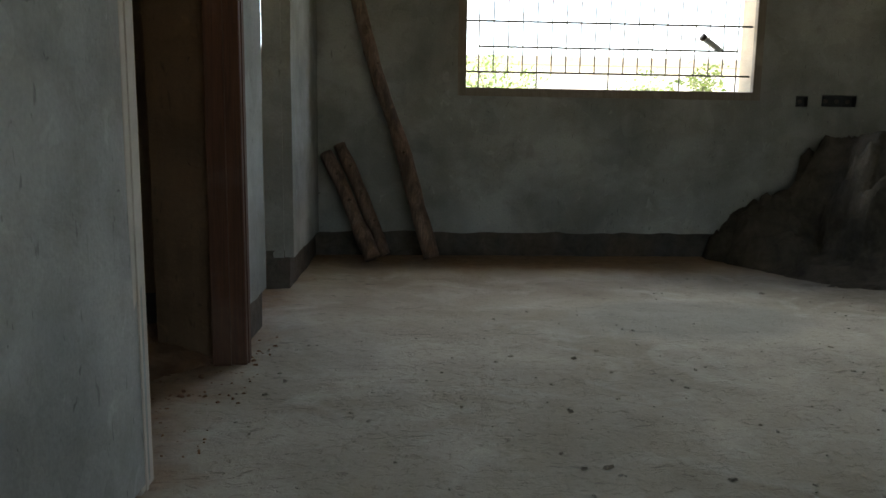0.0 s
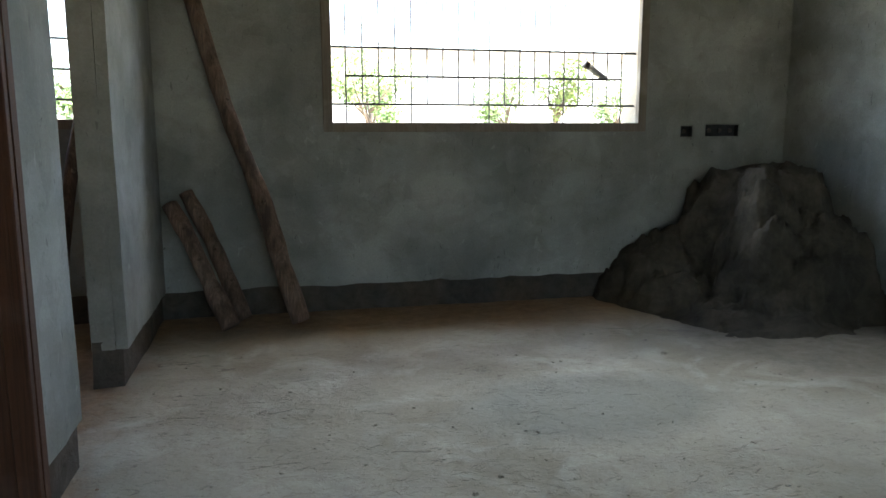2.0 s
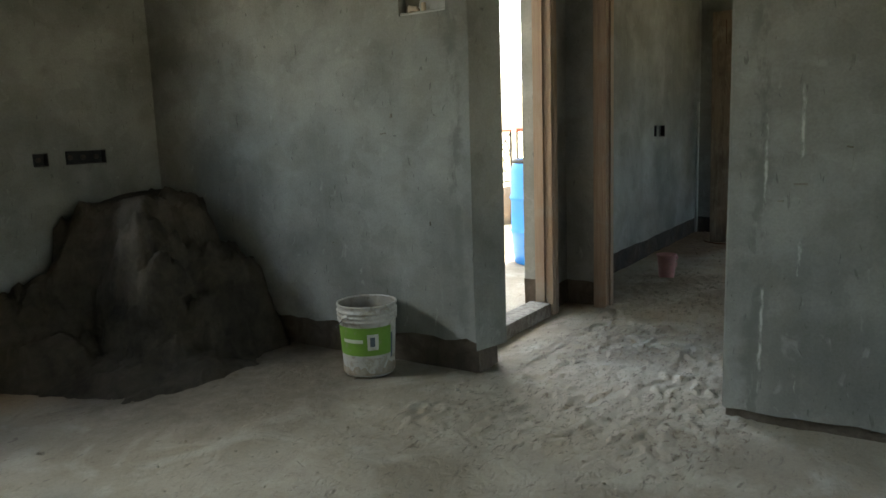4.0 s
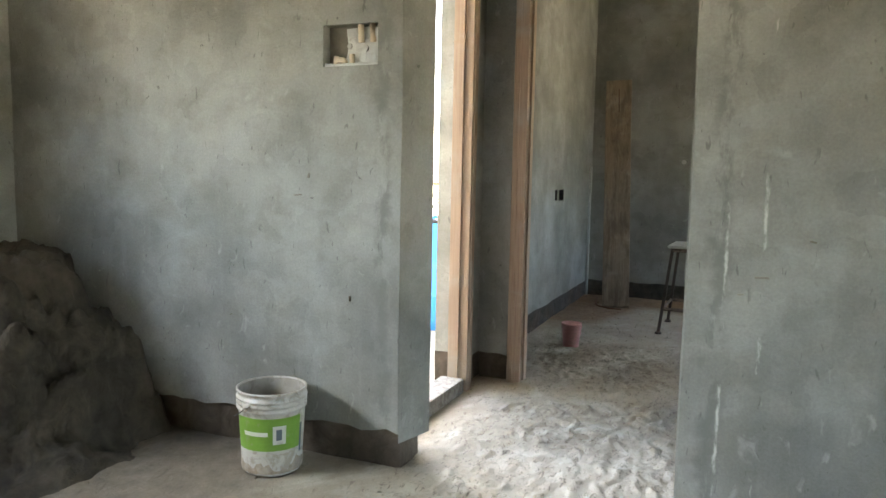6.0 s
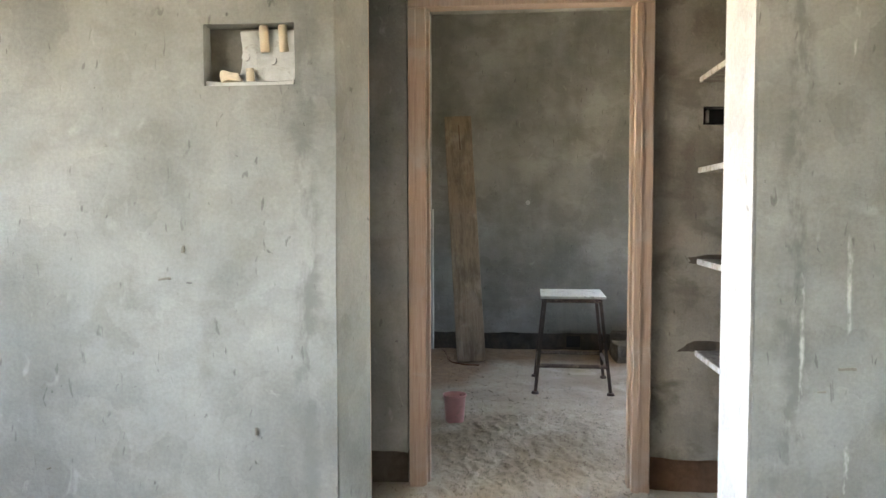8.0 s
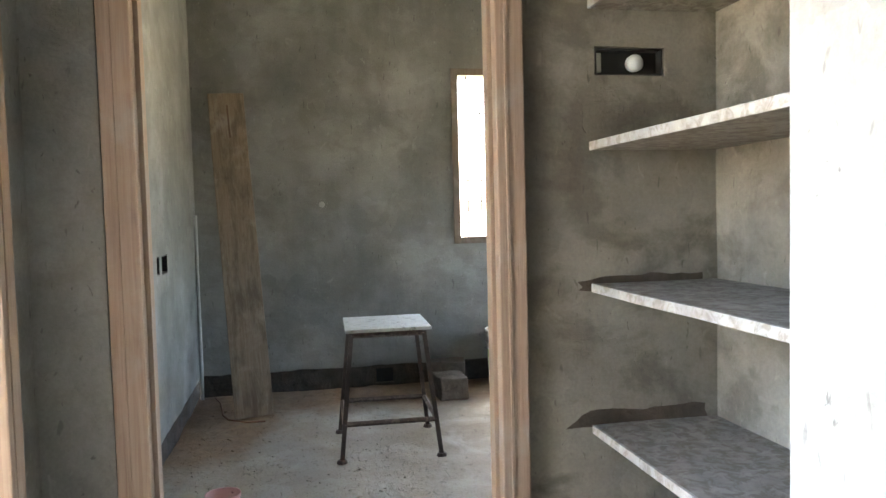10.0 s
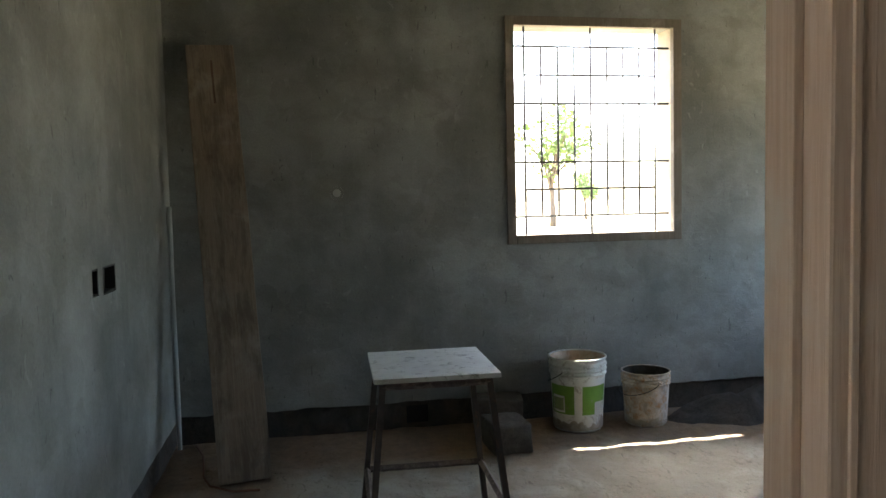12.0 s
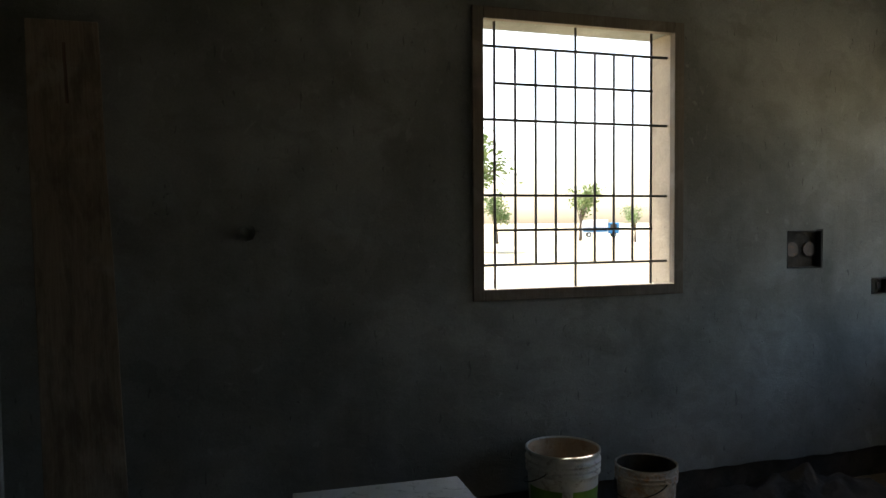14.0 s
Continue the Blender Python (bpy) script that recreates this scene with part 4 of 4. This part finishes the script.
cable = part("loose_cable", curved_rod([(8.93, 3.36, 0.012), (8.75, 3.30, 0.010), (8.55, 3.27, 0.012), (8.40, 3.25, 0.009), (8.26, 3.20, 0.012), (8.17, 3.08, 0.010), (8.16, 2.95, 0.010)], 0.006, 6), CABLE, None, "", True)
tagged(cable, "thin brown cable lying on the floor by the plank", "cable")


def rubble(x, y, rx, ry, top, mat, label):
    bm = bmesh.new()
    n = 40
    g = {}
    for j in range(n + 1):
        for i in range(n + 1):
            u, v = 2 * i / n - 1, 2 * j / n - 1
            p = Vector((x + u * rx, y + v * ry, 0))
            d = math.hypot(u, v) + noise.noise(p * 3) * 0.25
            h = top * max(0, 1 - d) ** 0.8 * (1 + 0.5 * noise.noise(p * 9)) + noise.noise(p * 23) * 0.012
            g[i, j] = bm.verts.new((p.x, p.y, h - 0.02))
    for j in range(n):
        for i in range(n):
            bm.faces.new((g[i, j], g[i + 1, j], g[i + 1, j + 1], g[i, j + 1]))
    return tagged(part("rubble_heap", bm, mat, None, "", True), label, "rubble heap", "", "stuff")


rubble(8.78, -0.25, 0.26, 0.78, 0.22, BAND, "low dark pile of rubble along the wall")
rubble(-0.95, 3.10, 0.38, 0.42, 0.14, EARTH, "loose red earth and rubble inside the doorway")


def crumbs(name, count, area, seed, mat, label):
    """Mortar crumbs trodden into the floor."""
    rng = random.Random(seed)
    verts, faces = [], []
    for _ in range(count):
        x, y = rng.uniform(*area[0]), rng.uniform(*area[1])
        s, a, st = rng.uniform(0.002, 0.006) * rng.choice((0.5, 0.8, 0.8, 1, 1.4)), rng.uniform(0, 6.3), rng.uniform(1, 2.2)
        k = len(verts)
        for dx, dy, dz in ((-1, -1, -1), (1, -1, -1), (1, 1, -1), (-1, 1, -1), (-0.5, -0.6, 0.6), (0.6, -0.4, 0.5), (0.5, 0.6, 0.7), (-0.6, 0.5, 0.5)):
            px, py = dx * s * st, dy * s
            verts.append((x + px * math.cos(a) - py * math.sin(a), y + px * math.sin(a) + py * math.cos(a), dz * s * 0.8 + 0.002))
        faces += [tuple(k + i for i in f) for f in ((0, 3, 2, 1), (4, 5, 6, 7), (0, 1, 5, 4), (1, 2, 6, 5), (2, 3, 7, 6), (3, 0, 4, 7))]
    me = bpy.data.meshes.new(name)
    me.from_pydata(verts, [], faces)
    me.materials.append(mat)
    return tagged(new(name, me), label, "mortar crumbs", "", "stuff")


crumbs("floor_crumbs", 420, ((-0.45, 3.6), (1.6, 5.4)), 3, FLOOR, "scattered grey mortar crumbs on the concrete floor")
crumbs("floor_crumbs", 1100, ((3.4, 8.8), (2.1, 3.35)), 4, FLOOR, "scattered grey mortar crumbs trodden along the passage floor")
crumbs("floor_crumbs", 300, ((-1.0, -0.4), (2.2, 3.4)), 5, EARTH, "red earth crumbs by the side doorway")


def mortar_skin(x0, x1, y0, y1, step, seed, label):
    """Trodden mortar left on the floor: broken wavy ledges that thin out to nothing at the sides."""
    nx, ny = round((x1 - x0) / step), round((y1 - y0) / step)
    shift = Vector((seed * 3.7, seed * 1.9, 0))
    verts, faces = [], []
    for j in range(ny + 1):
        for i in range(nx + 1):
            p = Vector((x0 + (x1 - x0) * i / nx, y0 + (y1 - y0) * j / ny, 0))
            base = noise.fractal(p * 5.0, 0.9, 2.1, 4) * 0.007
            q = p + noise.noise_vector(p * 9 + shift) * 0.05
            n = noise.fractal(Vector((q.x * 9.0, q.y * 19.0, 0)) + shift, 0.85, 2.2, 4)
            level = (n + 1.0) * 5.0
            f = level - math.floor(level)
            ledge = (math.floor(level) + min(1.0, f * 4.5)) / 5.0 - 1.0
            edge = min(p.x - x0, x1 - p.x, (p.y - y0) * 1.3, (y1 - p.y) * 1.3)
            patchy = noise.fractal(p * 1.6 + shift, 0.9, 2.1, 3)
            fade = max(0.0, min(1.0, edge / 0.4 + patchy * 0.5))
            verts.append((p.x, p.y, base - 0.004 + fade * (0.008 + 0.015 * ledge + 0.002 * noise.noise(p * 60))))
    for j in range(ny):
        for i in range(nx):
            a = j * (nx + 1) + i
            faces.append((a, a + 1, a + nx + 2, a + nx + 1))
    me = bpy.data.meshes.new("mortar_skin")
    me.from_pydata(verts, [], faces)
    for f in me.polygons:
        f.use_smooth = True
    me.materials.append(TRODDEN)
    return tagged(new("mortar_skin", me), label, "mortar skin", "", "stuff")


mortar_skin(2.8, 6.9, 1.82, 3.39, 0.013, 1, "rough trodden mortar skin with broken ledges on the passage floor")


# ---- terrace ----
sheet("terrace_floor", 3.9, 9.4, 3.46, 6.0, -0.012, 0.1, TERRACE, 0.004, 4, "pale sunlit cement terrace floor")
parapet = wall("terrace_parapet_north", "y", 5.85, 5.97, 3.9, 9.4, -0.1, 0.47, EXT_PLASTER, label="low cream plastered parapet wall of the terrace")
wall("terrace_parapet_east", "x", 9.25, 9.37, 3.735, 5.848, -0.1, 0.47, EXT_PLASTER, label="low cream plastered parapet wall of the terrace")


def railing(m, length):
    r = thing("terrace_railing", m, "red-topped iron railing with black scrollwork", "railing")
    part("top_rail", rod((0, 0, 1.19), (length, 0, 1.19), 0.026, n=10), RAIL_RED, r, "red oxide painted tube", True)
    part("bottom_rail", rod((0, 0, 0.53), (length, 0, 0.53), 0.012, n=6), RAIL_BLACK, r)
    k = round(length / 0.9)
    for i in range(k + 1):
        x = length * i / k
        part("post", rod((x, 0, 0.46), (x, 0, 1.17), 0.016, n=6), RAIL_BLACK, r)
        if i == k:
            break
        for c in (0.25, 0.75):
            for turn in (-1, 1):
                pts = []
                for s in range(26):
                    a = s / 25 * 4.4
                    rad = 0.20 * (1 - s / 32)
                    pts.append((x + 0.9 * c + turn * (0.02 + rad * math.sin(a) * 0.8), 0, 0.86 + turn * rad * math.cos(a)))
                part("scroll", curved_rod(pts, 0.009, 5), RAIL_BLACK, r)
        part("scroll_bar", rod((x + 0.05, 0, 0.56), (x + 0.85, 0, 1.15), 0.008, n=5), RAIL_BLACK, r)
        part("scroll_bar", rod((x + 0.05, 0.01, 1.15), (x + 0.85, 0.01, 0.56), 0.008, n=5), RAIL_BLACK, r)


railing(pose(4.05, 5.91, 0), 5.2)
railing(pose(9.31, 3.75, 0, 0, 0, 90), 2.1)

drum = thing("water_drum", pose(6.69, 4.25, -0.008), "blue plastic water drum standing on the terrace", "drum")
prof = [(0, 0.0), (0.25, 0.0), (0.27, 0.02), (0.28, 0.1)]
for z in (0.30, 0.60):
    prof += [(0.29, z - 0.03), (0.302, z - 0.01), (0.302, z + 0.01), (0.29, z + 0.03)]
part("barrel", lathe(prof + [(0.285, 0.85), (0.26, 0.93), (0.245, 0.94), (0.24, 0.925), (0.0, 0.92)], 40), BLUE, drum, "", True)
part("lid_ring", lathe([(0.262, 0.905), (0.275, 0.915), (0.275, 0.935), (0.258, 0.945)], 40), BOX_BLACK, drum, "black clamp ring", True)
for a in (0.6, 3.8):
    part("bung", rod((0.13 * math.cos(a), 0.13 * math.sin(a), 0.92), (0.13 * math.cos(a), 0.13 * math.sin(a), 0.95), 0.03, n=14), BLUE, drum)


# ---- outdoors ----
GROUND = -0.55
tagged(part("ground", box((-1500, -1500, GROUND - 0.5), (1500, 1500, GROUND)), SOIL), "dry open ground with patches of scrub", "ground", "", "structure")


def tree(m, height, spread, seed, label):
    rng = random.Random(seed)
    t = thing("tree", m, label, "tree", "trees beyond the plot")
    trunk = rod((0, 0, 0), (0.15, 0, height * 0.45), 0.16, 0.10, 9, None, 0.08, 6)
    tips = []
    for i in range(9):
        a = rng.uniform(0, 6.28)
        base = Vector((0.12, 0, height * rng.uniform(0.28, 0.46)))
        tip = Vector((math.cos(a) * spread * rng.uniform(0.35, 0.9), math.sin(a) * spread * rng.uniform(0.35, 0.9), height * rng.uniform(0.5, 0.95)))
        rod(base, tip, 0.065, 0.02, 6, trunk, 0.05, 4)
        tips += [tip, base.lerp(tip, 0.65)]
    part("trunk", trunk, TRUNK, t, "", True)
    verts, faces = [], []
    for tip in tips:
        for _ in range(65):
            d = Vector((rng.gauss(0, 1), rng.gauss(0, 1), rng.gauss(0, 0.8))) * spread * 0.20
            c, s = tip + d, rng.uniform(0.08, 0.2)
            u = Vector((rng.gauss(0, 1), rng.gauss(0, 1), rng.gauss(0, 1))).normalized()
            w = u.orthogonal().normalized()
            k = len(verts)
            verts += [c - u * s, c + w * s * 0.45, c + u * s, c - w * s * 0.45]
            faces.append((k, k + 1, k + 2, k + 3))
    me = bpy.data.meshes.new("crown")
    me.from_pydata(verts, [], faces)
    me.materials.append(LEAF)
    crown = new("crown", me)
    crown.parent = t
    return t


first = tree(pose(4.3, 34, GROUND), 5.6, 1.9, 11, "small leafy green tree on open ground")
second = tree(pose(12.5, 40, GROUND), 5.2, 1.7, 12, "slender leafy green tree on open ground")
for src, x, y, s, rz in ((first, 2.0, 36, 1.0, 40), (second, 6.8, 46, 1.0, 100), (first, 16.4, 42, 1.05, 200), (second, 24, 50, 1.1, 10), (first, -3.0, 40, 1.0, 300), (second, -9.0, 42, 1.2, 60),
                         (first, 57, -15.3, 1.6, 90), (second, 74, -24.5, 1.0, 30), (first, 80, -37, 1.2, 160), (first, 72, -39, 0.7, 320)):
    copy_thing(src, pose(x, y, GROUND, 0, 0, rz) @ Matrix.Scale(s, 4))


def block_of_flats(m, length):
    """A long pale two-storey building with a brown parapet band."""
    h = thing("neighbour_building", m, "long pale two-storey building with a brown parapet", "building")
    part("wall", box((-length / 2, 0, 0), (length / 2, 8, 7.3)), EXT_PALE, h)
    part("roof", box((-length / 2 - 0.5, -0.6, 7.3), (length / 2 + 0.5, 8.4, 7.95), 0.03), TILE_ROOF, h)
    for storey in (0, 1):
        for i in range(8):
            x = -length / 2 + length * (i + 0.5) / 8
            w = part("window", box((x - 0.7, -0.03, 1.0 + 3.4 * storey), (x + 0.7, 0.02, 2.2 + 3.4 * storey), 0.01), SHELF, h, "pale shuttered window")
            part("window_sill", box((x - 0.8, -0.12, 0.9 + 3.4 * storey), (x + 0.8, 0.0, 0.99 + 3.4 * storey), 0.01), EXT_PALE, w)


block_of_flats(pose(22, 58, GROUND), 60)


def van(m):
    v = thing("parked_van", m, "blue and white delivery van parked far off", "van")
    part("cargo_body", box((-1.1, -0.95, 0.6), (2.4, 0.95, 2.4), 0.08), VAN_WHITE, v)
    cab = part("cab", box((-2.6, -0.93, 0.5), (-1.12, 0.93, 2.0), 0.15), VAN_BLUE, v, "blue cab")
    part("windscreen", box((-2.62, -0.75, 1.25), (-2.57, 0.75, 1.8), 0.01), DARK_GLASS, cab)
    for s in (-1, 1):
        part("side_window", box((-2.3, s * 0.93 - 0.02, 1.25), (-1.4, s * 0.93 + 0.02, 1.8), 0.01), DARK_GLASS, cab)
        part("side_panel", box((-1.0, s * 0.95 - 0.012, 0.75), (2.3, s * 0.95 + 0.012, 1.3), 0.005), VAN_BLUE, v)
        for x in (-1.9, 1.5):
            wheel = part("wheel", rod((x, s * 0.75, 0.34), (x, s * 0.95, 0.34), 0.34, n=20), RUBBER, v)
            part("rim", rod((x, s * 0.945, 0.34), (x, s * 0.96, 0.34), 0.19, n=16), VAN_WHITE, wheel)


van(pose(97, -49, GROUND, 0, 0, 65))
